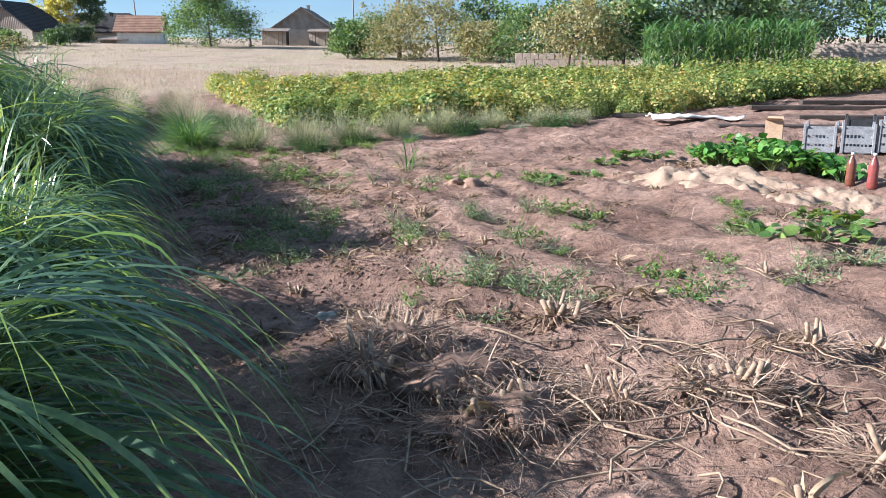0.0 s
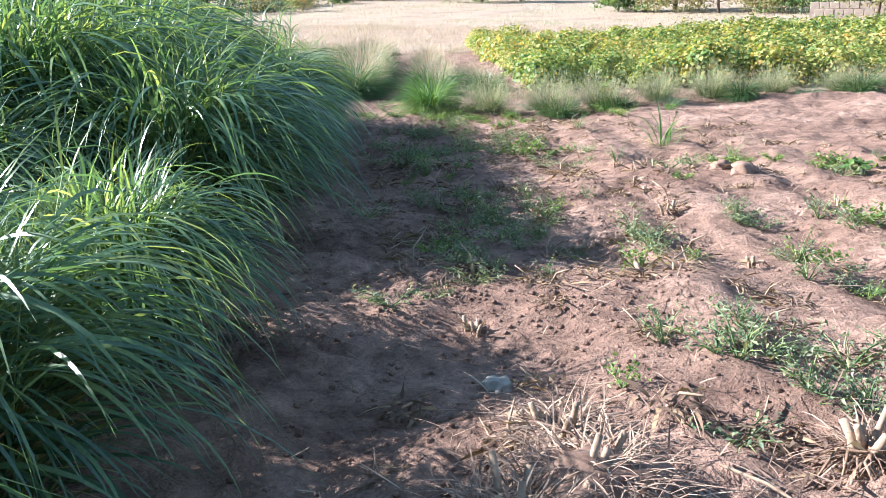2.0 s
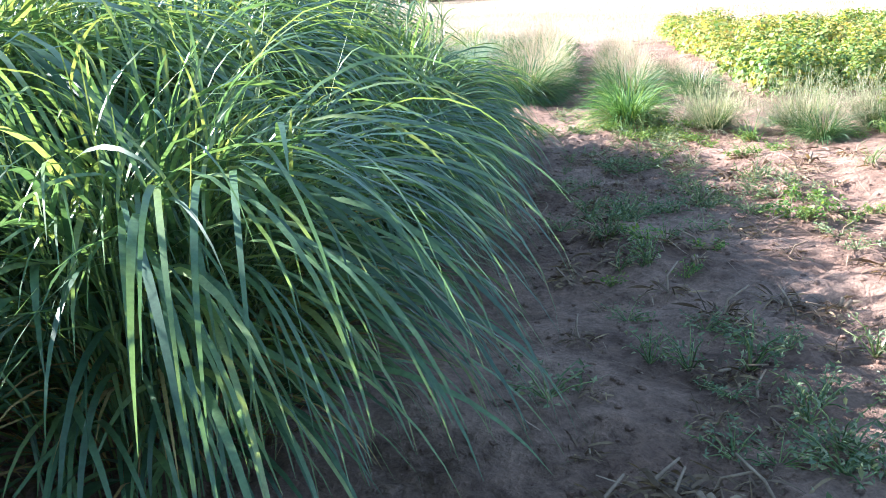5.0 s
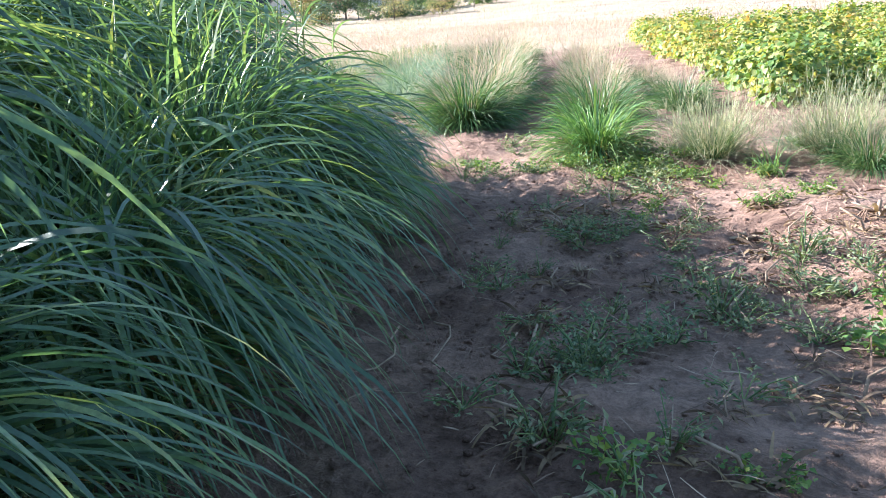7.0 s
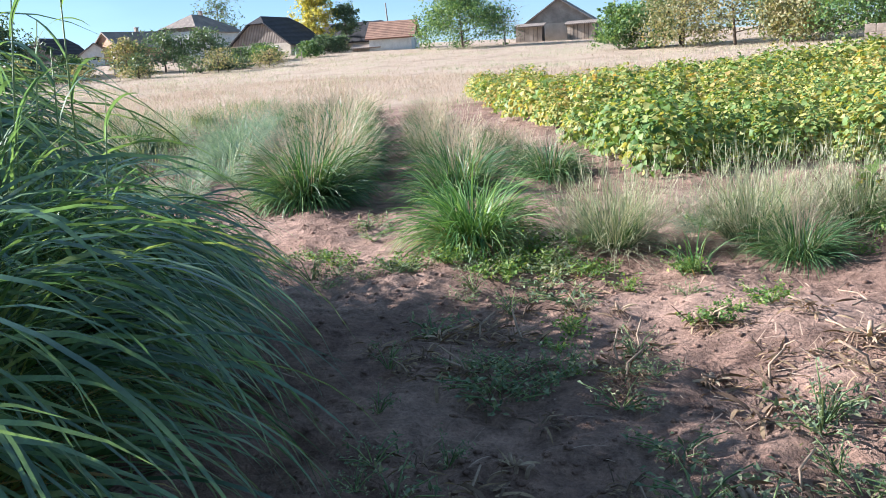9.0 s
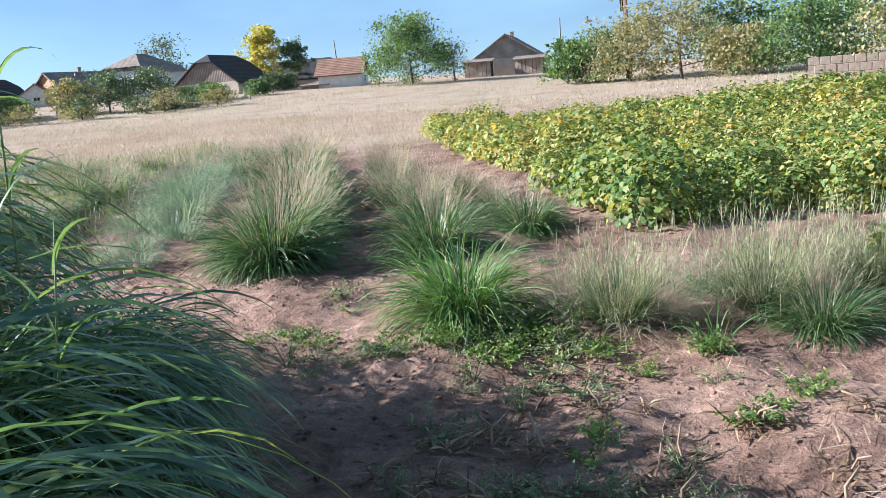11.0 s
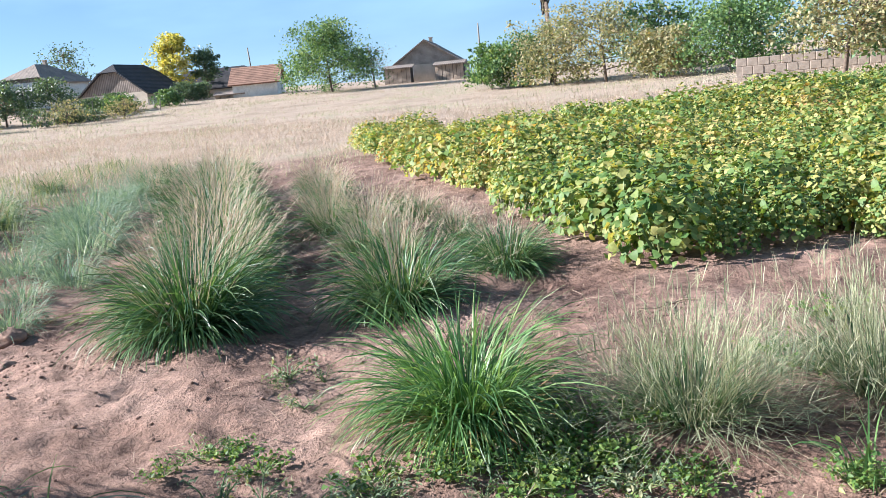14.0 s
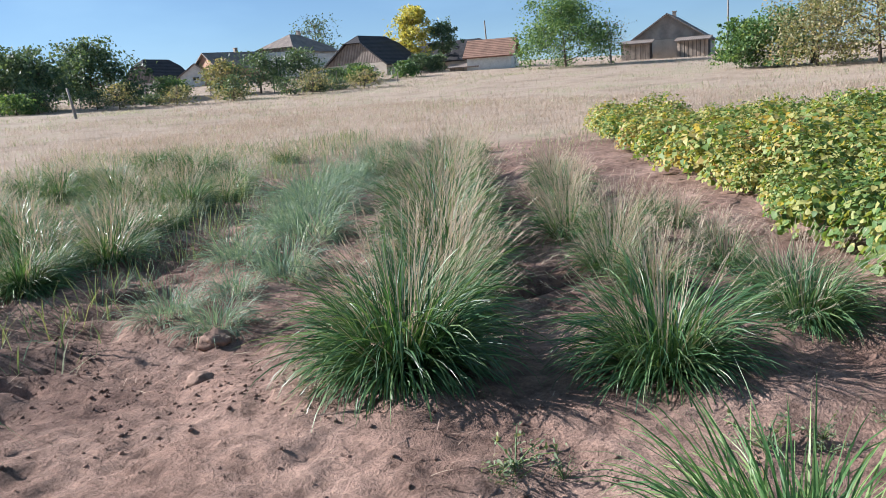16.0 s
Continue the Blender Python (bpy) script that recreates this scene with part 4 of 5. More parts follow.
def tree(kind_, label, at, tall, spread, mat, bark, seed, count=2600, leaf=0.24, trunk=0.3, low=0.25, group="trees and bushes round the meadow"):
    """Trunk with limbs, and a crown of leaves in clumps round the twig ends."""
    global rng
    rng = np.random.default_rng(seed)
    ob = thing(kind_, label, kind_, group, at, 0)
    r0 = 0.014 * tall + 0.02
    b = Bag()
    top = np.array([rng.normal(0, 0.06) * tall, rng.normal(0, 0.06) * tall, tall * 0.84])
    tube(b, [(0, 0, -0.3), (top[0] * 0.2, top[1] * 0.2, tall * trunk), tuple(top * 0.6), tuple(top)], [r0 * 1.3, r0, r0 * 0.6, r0 * 0.15], 7)
    ends = []
    limbs = 20
    for i in range(limbs):
        f = trunk * 0.8 + (0.84 - trunk * 0.8) * ((i + 0.5) / limbs) ** 0.8
        a = i * 2.4 + rng.uniform(-0.4, 0.4)
        g = np.clip((f - low) / (1 - low), 0.02, 1)
        reach = spread * rng.uniform(0.6, 1.0) * (0.62 + 0.5 * math.sin(math.pi * min(1, g * 1.1 + 0.12)) - 0.25 * g)
        s = np.array([top[0] * f, top[1] * f, tall * f])
        e = s + np.array([reach * math.cos(a), reach * math.sin(a), tall * rng.uniform(-0.08, 0.16)])
        e[2] = max(e[2], tall * low)
        mid = (s + e) / 2 + np.array([0, 0, tall * 0.03]) + rng.normal(0, 0.03, 3) * tall
        tube(b, [tuple(s), tuple(mid), tuple(e)], [r0 * 0.42, r0 * 0.25, r0 * 0.07], 5)
        ends += [e, mid, (mid + e) / 2]
        for j in range(4):
            q = e + rng.normal(0, 0.24, 3) * spread
            q[2] = min(max(q[2], tall * low), tall * 0.97)
            tube(b, [tuple(mid), tuple((mid + q) / 2 + rng.normal(0, 0.04, 3)), tuple(q)], [r0 * 0.15, r0 * 0.09, r0 * 0.03], 4)
            ends.append(q)
    ends.append(top)
    part("trunk", b.mesh("trunk", bark), ob)
    ends = np.array(ends)
    pick = rng.integers(0, len(ends), count)
    size = np.clip(rng.normal(0.15, 0.05, len(ends)), 0.05, 0.3) * spread
    c = ends[pick] + np.clip(rng.normal(0, 1, (count, 3)), -1.7, 1.7) * size[pick][:, None] * np.array([1, 1, 0.8])
    c = c[c[:, 2] > max(tall * low * 0.6, 0.05)]
    c = c[c[:, 2] < tall * 1.03]
    k = len(c)
    bag = Bag()
    leaves(bag, c, rng.normal(0, 1, (k, 3)) + np.array([0, 0, 0.6]), rng.uniform(0.5, 1.2, k) * leaf, 0.62, 0.1, 0.2)
    part("crown", bag.mesh("crown", mat), ob)
    return ob


def far_tree(kind_, label, x, y, *rest, **kw):
    return tree(kind_, label, on_ground(x, y), *rest, **kw)


far_tree("tree", "rounded green fruit tree in the dry grass", -37.2, 73.8, 5.8, 3.5, TREE, BARK, 61, 15000, 0.22, trunk=0.05, low=0.02)
far_tree("tree", "almost bare grey fruit tree beside the green one", -34.2, 76.0, 3.6, 2.0, TREE_OLIVE, GREY_BARK, 62, 380, 0.16, low=0.3)
far_tree("tree", "tall yellow autumn tree behind the roofs", -61.6, 84.0, 7.0, 1.9, TREE_YELLOW, BARK, 63, 6500, 0.30, low=0.12)
far_tree("tree", "dark green tree beside the yellow one", -59.2, 87.3, 5.6, 1.6, TREE_DARK, BARK, 64, 3000, 0.3)
far_tree("tree", "dark leafy tree behind the hip-roofed house", -80.3, 89.5, 7.4, 2.6, TREE_DARK, BARK, 65, 1500, 0.3)
far_tree("tree", "large dark bluish-green tree at the meadow's edge", -69.4, 50.9, 5.4, 3.2, TREE_DARK, BARK, 66, 7000, 0.32, trunk=0.12, low=0.04)
far_tree("tree", "dark green tree at the meadow's edge", -67.5, 44.0, 4.8, 3.0, TREE_DARK, BARK, 67, 7000, 0.32, trunk=0.12, low=0.04)
far_tree("tree", "dark green tree at the meadow's edge", -75.1, 42.4, 5.4, 3.4, TREE_DARK, BARK, 68, 7000, 0.32, trunk=0.12, low=0.04)
far_tree("tree", "small dark orchard tree before the houses", -57.1, 58.3, 3.5, 2.1, TREE_DARK, BARK, 69, 3000, 0.22, trunk=0.2, low=0.15)
far_tree("tree", "small dark orchard tree before the houses", -55.0, 61.0, 3.3, 2.0, TREE_DARK, BARK, 70, 3000, 0.22, trunk=0.2, low=0.15)
far_tree("tree", "small orchard tree before the houses", -59.7, 56.6, 3.0, 1.8, TREE_OLIVE, BARK, 71, 2200, 0.22, trunk=0.2, low=0.15)
for i, (x, y, t_, s_) in enumerate(((-52.28, 65.18, 1.9, 1.5), (-54.21, 67.06, 2.2, 1.7), (-56.42, 66.40, 1.8, 1.4), (-50.88, 69.81, 2.0, 1.2), (-54.38, 76.63, 2.6, 1.4), (-53.41, 77.70, 2.2, 1.1), (-62.94, 54.15, 2.2, 1.6), (-64.83, 51.20, 2.4, 1.8), (-61.52, 58.48, 2.2, 1.5), (-63.32, 41.22, 2.0, 1.8), (-50.92, 58.22, 1.2, 1.0), (-66.60, 56.11, 2.6, 1.6))):
    far_tree("bush", "leafy green bush before the houses", x, y, t_ * 0.72, s_ * 0.85, TREE if i % 3 == 0 else TREE_DARK, BARK, 80 + i, 2200, 0.22, trunk=0.1, low=0.05)
for i in range(14):
    f = i / 13
    far_tree("bush", "low olive-green scrub along the fence", -68.9 + 21.4 * f + (i % 3), 39.8 + 20.7 * f - (i % 2) * 1.5, 0.9 + 0.5 * (i % 3), 1.0 + 0.4 * (i % 2), TREE_OLIVE if i % 2 else TREE_DARK, BARK, 300 + i, 800, 0.17, trunk=0.1, low=0.05)
far_tree("tree", "tall thin tree with a bare trunk and small green crown", -16.0, 63.7, 8.6, 1.5, TREE, BARK, 100, 900, 0.22, trunk=0.62, low=0.72)
far_tree("tree", "reddish-olive thinning fruit tree in the meadow", -11.8, 58.9, 4.4, 3.2, TREE_OLIVE, BARK, 101, 6000, 0.19, trunk=0.15, low=0.08)
far_tree("tree", "olive thinning fruit tree in the meadow", -15.1, 60.2, 3.9, 2.6, TREE_OLIVE, BARK, 102, 5000, 0.19, trunk=0.12, low=0.05)
far_tree("bush", "tall green bush thicket in the meadow", -17.6, 62.1, 3.4, 2.0, TREE, BARK, 103, 5500, 0.21, trunk=0.1, low=0.05)
far_tree("bush", "green bush at the thicket's end", -19.6, 61.9, 2.9, 1.4, TREE, BARK, 104, 5500, 0.21, trunk=0.1, low=0.05)
far_tree("bush", "green willow-like bush in the meadow", -5.0, 55.4, 3.6, 2.4, TREE, GREY_BARK, 105, 5500, 0.21, trunk=0.1, low=0.05)
far_tree("bush", "olive bush in the meadow", -8.6, 56.6, 2.6, 2.0, TREE_OLIVE, GREY_BARK, 106, 5500, 0.21, trunk=0.1, low=0.05)
far_tree("tree", "broad-leaved tree by the low wall", -1.3, 39.6, 3.2, 2.0, TREE_OLIVE, BARK, 108, 4500, 0.17, trunk=0.36, low=0.34)
far_tree("tree", "broad-leaved tree by the low wall", 1.1, 42.5, 3.6, 2.2, TREE, BARK, 109, 5000, 0.26, trunk=0.25, low=0.22)
far_tree("bush", "green bush behind the meadow", -9.5, 66.1, 4.4, 3.0, TREE, BARK, 110, 5000, 0.26, trunk=0.1, low=0.05)
far_tree("bush", "green bush behind the meadow", -3.3, 68.4, 4.6, 3.0, TREE, BARK, 111, 5000, 0.26, trunk=0.1, low=0.05)


for i, (x, y, t_, s_) in enumerate(((4.22, 44.67, 4.4, 2.6), (7.22, 46.80, 4.8, 2.8), (10.51, 54.95, 5.0, 3.0), (15.07, 56.14, 5.2, 3.0), (19.19, 55.32, 5.0, 3.0))):
    far_tree("tree", "leafy green tree behind the masonry wall", x, y, t_, s_, TREE if i % 2 else TREE_DARK, BARK, 320 + i, 5000, 0.26, trunk=0.15, low=0.08)


def pole(label, x, y, tall, r, lean=0.0, kind_="utility_pole"):
    ob = thing(kind_, label, kind_.replace("_", " "), "", on_ground(x, y), 0)
    b = Bag()
    tube(b, [(0, 0, -0.3), (lean * 0.5, 0, tall * 0.5), (lean, 0, tall)], [r, r * 0.85, r * 0.7], 8)
    part("post", b.mesh("post", GREY_BARK), ob)
    return ob


pole("thin weathered wooden pole by the red-roofed shed", -49.7, 81.5, 4.6, 0.09, -0.25)
pole("weathered grey pole behind the gabled house", -31.4, 97.9, 5.6, 0.11)
pole("old leaning fence stake in dry grass", -48.3, 36.8, 1.7, 0.09, -0.55, "fence_post")
for i in range(12):
    f = i / 11
    pole("thin weathered fence post in the weeds", -67.1 + f * 19.4, 45.5 + f * 19.0, 1.1 + 0.3 * math.sin(i * 5), 0.05, 0.1 * math.sin(i * 3), "fence_post")


def masonry_wall(label, x0, y0, x1, y1, tall, courses):
    """A low wall of blocks laid in courses."""
    ob = thing("garden_wall", label, "wall", "", on_ground(x0, y0, 0.1), math.degrees(math.atan2(y1 - y0, x1 - x0)))
    length = math.hypot(x1 - x0, y1 - y0)
    core = Bag()
    box(core, (0, 0.02, -0.3), (length, 0.22, tall - 0.03))
    part("core", core.mesh("core", BRICK, False), ob)
    n = int(length / 0.42)
    h = tall / courses
    block = bevelled(box(Bag(), (0.012, 0, 0.012), (0.40, 0.24, h - 0.006)).mesh("block", BRICK, False), 0.012)
    for c in range(courses):
        for i in range(n):
            o = part("block", block, ob)
            o.location = (i * 0.42 + (0.21 if c % 2 else 0), random.uniform(-0.012, 0.012), c * h)
    return ob


masonry_wall("low pale masonry wall behind the beds", -4.6, 46.1, 1.3, 46.3, 1.0, 3)
masonry_wall("pale weathered masonry wall far behind the corn", 9.1, 51.4, 18.9, 49.3, 1.0, 4)
# rail fence at the far right
fence = thing("rail_fence", "pale weathered rail fence across the meadow", "fence", "", on_ground(1.3, 70.1), 0)
for i in range(8):
    b = Bag()
    box(b, (i * 1.3 - 0.05, -0.05, -0.3), (i * 1.3 + 0.05, 0.05, 1.0 + 0.06 * i))
    part("post", b.mesh("post", SHED_WOOD, False), fence)
for j in range(4):
    b = Bag()
    slab(b, [(-0.3, -0.07, 0.3 + j * 0.2), (9.5, -0.07, 0.62 + j * 0.2), (9.5, -0.07, 0.78 + j * 0.2), (-0.3, -0.07, 0.44 + j * 0.2)], 0.03)
    part("rail", b.mesh("rail", SHED_WOOD, False), fence)


# ---- garden beds: plants, stubble and litter ----
def weed(seed, mat, label, k=70, r=0.14, h=0.14, leaf=0.035, aspect=0.55):
    global rng
    rng = np.random.default_rng(seed)
    ob = thing("weed", label, "weed", "weeds in the dug soil")
    b = Bag()
    tips = []
    for j in range(9):
        a, f = rng.uniform(0, 6.28), rng.uniform(0.5, 1.0)
        e = (r * f * math.cos(a), r * f * math.sin(a), h * rng.uniform(0.3, 1.0))
        tube(b, [(0, 0, -0.01), (e[0] * 0.5, e[1] * 0.5, e[2] * 0.7), e], [0.004, 0.003, 0.0015], 4)
        tips.append(e)
    part("stem", b.mesh("stem", CULM), ob)
    tips = np.array(tips)
    c = tips[rng.integers(0, 9, k)] * rng.uniform(0.25, 1.05, k)[:, None] + rng.normal(0, 0.018, (k, 3))
    c[:, 2] = np.abs(c[:, 2]) + 0.01
    bag = Bag()
    leaves(bag, c, rng.normal(0, 0.6, (k, 3)) + np.array([0, 0, 1]), rng.uniform(0.6, 1.3, k) * leaf, aspect, 0.12, 0.15)
    part("foliage", bag.mesh("foliage", mat), ob)
    return ob


def broad_plant(seed, mat, label, name, k=34, r=0.3, h=0.22, leaf=0.14):
    """Broad leaves on stalks, as on squash or beet."""
    global rng
    rng = np.random.default_rng(seed)
    ob = thing(name, label, name.replace("_", " "), "broad-leaved vegetables")
    b, bag = Bag(), Bag()
    cs = []
    for j in range(k):
        a, f = rng.uniform(0, 6.28), rng.uniform(0.15, 1.0)
        e = (r * f * math.cos(a), r * f * math.sin(a), h * rng.uniform(0.5, 1.1))
        tube(b, [(0, 0, -0.02), (e[0] * 0.55, e[1] * 0.55, e[2] * 0.85), e], [0.006, 0.005, 0.003], 4)
        cs.append(e)
    leaves(bag, np.array(cs), rng.normal(0, 0.45, (k, 3)) + np.array([0, 0, 1]), rng.uniform(0.6, 1.2, k) * leaf, 0.95, 0.12, 0.25, True)
    part("stem", b.mesh("stem", CULM), ob)
    part("foliage", bag.mesh("foliage", mat), ob)
    return ob


def stubble(seed, label, tall=0.13, leafy=6, rooty=10, stalks=2):
    """A cut maize stub: slanting stalk ends, husks of dry leaf and roots washed bare."""
    global rng
    rng = np.random.default_rng(seed)
    ob = thing("maize_stub", label, "maize stub", "cut maize stubs in the dug bed")
    for j in range(stalks):
        b = Bag()
        a = rng.uniform(0, 6.28)
        x, y = 0.03 * math.cos(a) * j, 0.03 * math.sin(a) * j
        l1 = rng.uniform(0.02, 0.05)
        tube(b, [(x, y, -0.03), (x + l1 * 0.4 * math.cos(a), y + l1 * 0.4 * math.sin(a), tall * 0.5), (x + l1 * math.cos(a), y + l1 * math.sin(a), tall * rng.uniform(0.7, 1.1))], [0.013, 0.011, 0.010], 8)
        part("stalk", b.mesh("stalk", STALK), ob)
    for j in range(leafy):
        b = Bag()
        a = rng.uniform(0, 6.28, 1)
        t0 = rng.uniform(0.7, 1.4, 1)
        strips(b, np.stack([0.02 * np.cos(a), 0.02 * np.sin(a), rng.uniform(0.01, tall * 0.6, 1)], 1), a, rng.uniform(0.05, 0.15, 1), rng.uniform(0.010, 0.022, 1), t0, t0 + rng.uniform(0.2, 1.2, 1), 6, 1.0, 2.4, np.array([0.7, 1.0, 0.8, 0.95, 0.7, 0.5, 0.2]))
        part("husk", b.mesh("husk", STRAW), ob, "curled dry pale husk")
    b = Bag()
    for j in range(rooty):
        a = rng.uniform(0, 6.28)
        l1 = rng.uniform(0.07, 0.17)
        tube(b, [(0, 0, 0.035), (l1 * 0.5 * math.cos(a), l1 * 0.5 * math.sin(a), 0.035 + rng.uniform(0, 0.02)), (l1 * math.cos(a + 0.4), l1 * math.sin(a + 0.4), -0.015)], [0.005, 0.004, 0.002], 4)
    part("root", b.mesh("root", ROOT), ob)
    return ob


def rough_lump(r, seed, flat=0.65, sub=2, amount=0.45):
    bm = bmesh.new()
    bmesh.ops.create_icosphere(bm, subdivisions=sub, radius=r)
    for v in bm.verts:
        d = 1 + amount * noise.noise(v.co * (2.2 / r) + Vector((seed * 3.7, seed, 0)))
        v.co = Vector((v.co.x * d, v.co.y * d, v.co.z * d * flat))
    v = np.array([tuple(x.co) for x in bm.verts])
    bm.verts.index_update()
    f = [[x.index for x in q.verts] for q in bm.faces]
    bm.free()
    return v, np.array(f)


def mass(name, build, mat, label, category, kind_="stuff"):
    bag = Bag()
    build(bag)
    return tagged(new(name, bag.mesh(name, mat)), label, category, kind=kind_)


stubs = [stubble(s, "cut maize stub with dry husks and bare roots", 0.065 + 0.015 * (s % 4), 5 + s % 4, 9, 1 + s % 3) for s in range(121, 126)]
for i, (x, y, s) in enumerate(((0.55, 4.87, 1.3), (1.44, 5.10, 1.3), (1.90, 5.73, 1.05), (0.28, 6.64, 1.0), (-0.37, 7.36, 1.10), (0.71, 7.25, 0.9), (2.20, 4.45, 1.3), (1.32, 4.04, 1.5), (1.00, 4.35, 1.2), (0.80, 4.20, 1.2),
                               (-3.32, 11.72, 0.94), (-3.46, 12.32, 0.86), (-2.79, 12.16, 1.08), (-2.99, 10.77, 0.86), (-2.98, 9.25, 0.79), (-0.60, 9.15, 0.90), (-0.09, 8.33, 0.90), (-4.62, 11.82, 0.72),
                               (-1.20, 7.10, 1.00), (-0.60, 6.43, 0.90), (2.90, 5.20, 1.1), (2.60, 6.40, 0.9), (1.30, 8.40, 0.8), (-2.32, 11.42, 0.72), (-1.81, 12.49, 0.86), (-1.01, 13.03, 0.80), (0.90, 9.30, 0.8), (1.70, 6.90, 0.9),
                               (-2.25, 9.06, 0.72), (-3.72, 10.72, 0.65), (-1.51, 8.92, 0.90), (-2.42, 13.22, 0.72), (-3.92, 12.42, 0.65), (0.00, 11.30, 0.8), (2.00, 9.60, 0.7), (3.30, 6.30, 0.9), (-0.20, 5.75, 0.80), (2.30, 3.60, 1.2))):
    settle(stubs[i % 5], x, y, i * 77, s, 0.005)
for i in range(46):
    v = 2.1 + (i % 6) * 0.72 + pr.uniform(-0.15, 0.15)
    x, y = row_spot(-9 + i * 0.17 + pr.uniform(-0.4, 0.4), v + 0.7)
    if y < 12.6 and x > -4:
        settle(stubs[i % 5], x, y, pr.uniform(0, 360), pr.uniform(0.5, 0.95), 0.01)
discard(*stubs)

weeds = [weed(131, WEED, "low fresh green weed in the soil", 110, 0.15, 0.12, 0.028), weed(132, WEED, "low leafy green weed in the soil", 150, 0.19, 0.09, 0.03, 0.75),
         weed(133, WEED_GREY, "dusty grey-green weed in the soil", 110, 0.20, 0.10, 0.03, 0.4), weed(134, WEED_GREY, "dusty grey-green weed in the soil", 90, 0.15, 0.18, 0.03, 0.35)]
patches = ((-0.75, 6.95, 0.4, 10, 2), (-1.7, 7.95, 0.4, 9, 2), (-2.5, 8.9, 0.4, 9, 3), (-3.1, 10.0, 0.4, 8, 2), (-3.9, 11.5, 0.4, 8, 2), (-4.7, 12.4, 0.35, 7, 2), (-0.15, 7.55, 0.28, 9, 2), (-0.55, 6.25, 0.3, 8, 2), (-0.90, 6.86, 0.12, 2, 0), (-1.10, 7.40, 0.45, 10, 2), (1.25, 5.75, 0.4, 11, 2), (0.95, 6.10, 0.3, 6, 2), (2.20, 6.20, 0.35, 5, 1), (-2.72, 11.07, 0.4, 10, 2), (-2.85, 10.50, 0.35, 8, 2),
           (-2.15, 10.70, 0.4, 8, 0), (-4.02, 11.92, 0.2, 3, 0), (-4.76, 13.25, 0.38, 24, 1), (-5.17, 13.03, 0.3, 12, 1), (-3.77, 13.12, 0.22, 5, 0), (-3.42, 12.52, 0.25, 5, 0), (-3.09, 9.64, 0.4, 6, 2), (-4.02, 10.82, 0.35, 6, 2), (-4.32, 11.42, 0.3, 5, 2),
           (-6.27, 13.31, 0.35, 6, 1), (-5.77, 12.78, 0.35, 6, 2), (-6.49, 14.10, 0.15, 3, 2), (-2.52, 13.64, 0.3, 4, 0), (-0.20, 10.50, 0.4, 6, 1), (0.40, 8.30, 0.35, 6, 2), (1.30, 8.10, 0.4, 6, 1), (-1.51, 10.17, 0.35, 6, 2), (2.60, 8.30, 0.4, 6, 1),
           (1.10, 7.20, 0.35, 6, 2), (-0.80, 8.20, 0.35, 6, 3), (0.70, 10.60, 0.3, 5, 1), (-5.58, 15.00, 0.3, 4, 2), (-3.69, 14.78, 0.3, 4, 1), (0.20, 7.10, 0.3, 5, 3), (-4.72, 13.12, 0.4, 6, 3), (3.00, 6.80, 0.3, 5, 2))
n_weed = 0
for x, y, r, k, w in patches:
    for i in range(k):
        if n_weed < 298:
            n_weed += 1
            settle(weeds[w if i % 4 else (w + 1) % 4], x + pr.gauss(0, r * 0.6), y + pr.gauss(0, r * 0.6), pr.uniform(0, 360), pr.uniform(0.55, 1.15), 0.0)
for i in range(60):
    x, y = pr.uniform(-5, 3.5), pr.uniform(5, 13)
    if x > -0.68 * y + 3.6 and n_weed < 299:
        n_weed += 1
        settle(weeds[i % 4], x, y, pr.uniform(0, 360), pr.uniform(0.3, 0.7), 0.0)
discard(*weeds)
thin = seeding_tuft(137, 26, 0.42, 0, TUFT_LIGHT, "single thin upright green grass plant", 0.6)
for x, y, s in ((-1.01, 11.23, 1.1), (-0.20, 10.90, 0.6), (-2.32, 12.12, 0.6), (-3.72, 13.22, 0.7), (-2.73, 14.20, 0.9), (-1.89, 14.46, 0.6)):
    settle(thin, x, y, x * 90, s)
discard(thin)

squash = [broad_plant(141, SQUASH, "leafy bright green vegetable plant", "vegetable_plant", 60, 0.30, 0.26, 0.10), broad_plant(142, WEED, "yellow-green squash plant sprawling on the soil", "squash_plant", 24, 0.33, 0.11, 0.11)]
for i in range(13):
    f = i / 12
    settle(squash[0], 2.56 + 1.42 * f + pr.uniform(-0.1, 0.1), 12.03 - 1.14 * f + pr.uniform(-0.15, 0.25), pr.uniform(0, 360), pr.uniform(0.85, 1.15))
for x, y, s in ((0.88, 10.75, 0.8), (1.22, 10.97, 0.7), (1.65, 12.29, 1.0), (2.03, 12.40, 0.9), (1.38, 11.98, 0.7), (3.12, 7.50, 1.0), (2.75, 7.70, 0.9), (3.45, 8.35, 1.0), (-1.93, 14.65, 0.5), (3.24, 8.65, 0.7)):
    settle(squash[1], x, y, x * 200, s)
discard(*squash)


yellow_plant = broad_plant(143, BEAN, "small young plant with yellow and green leaves", "young_plant", 15, 0.10, 0.34, 0.075)
settle(yellow_plant, -2.91, 14.69, 40, 1.1)
discard(yellow_plant)


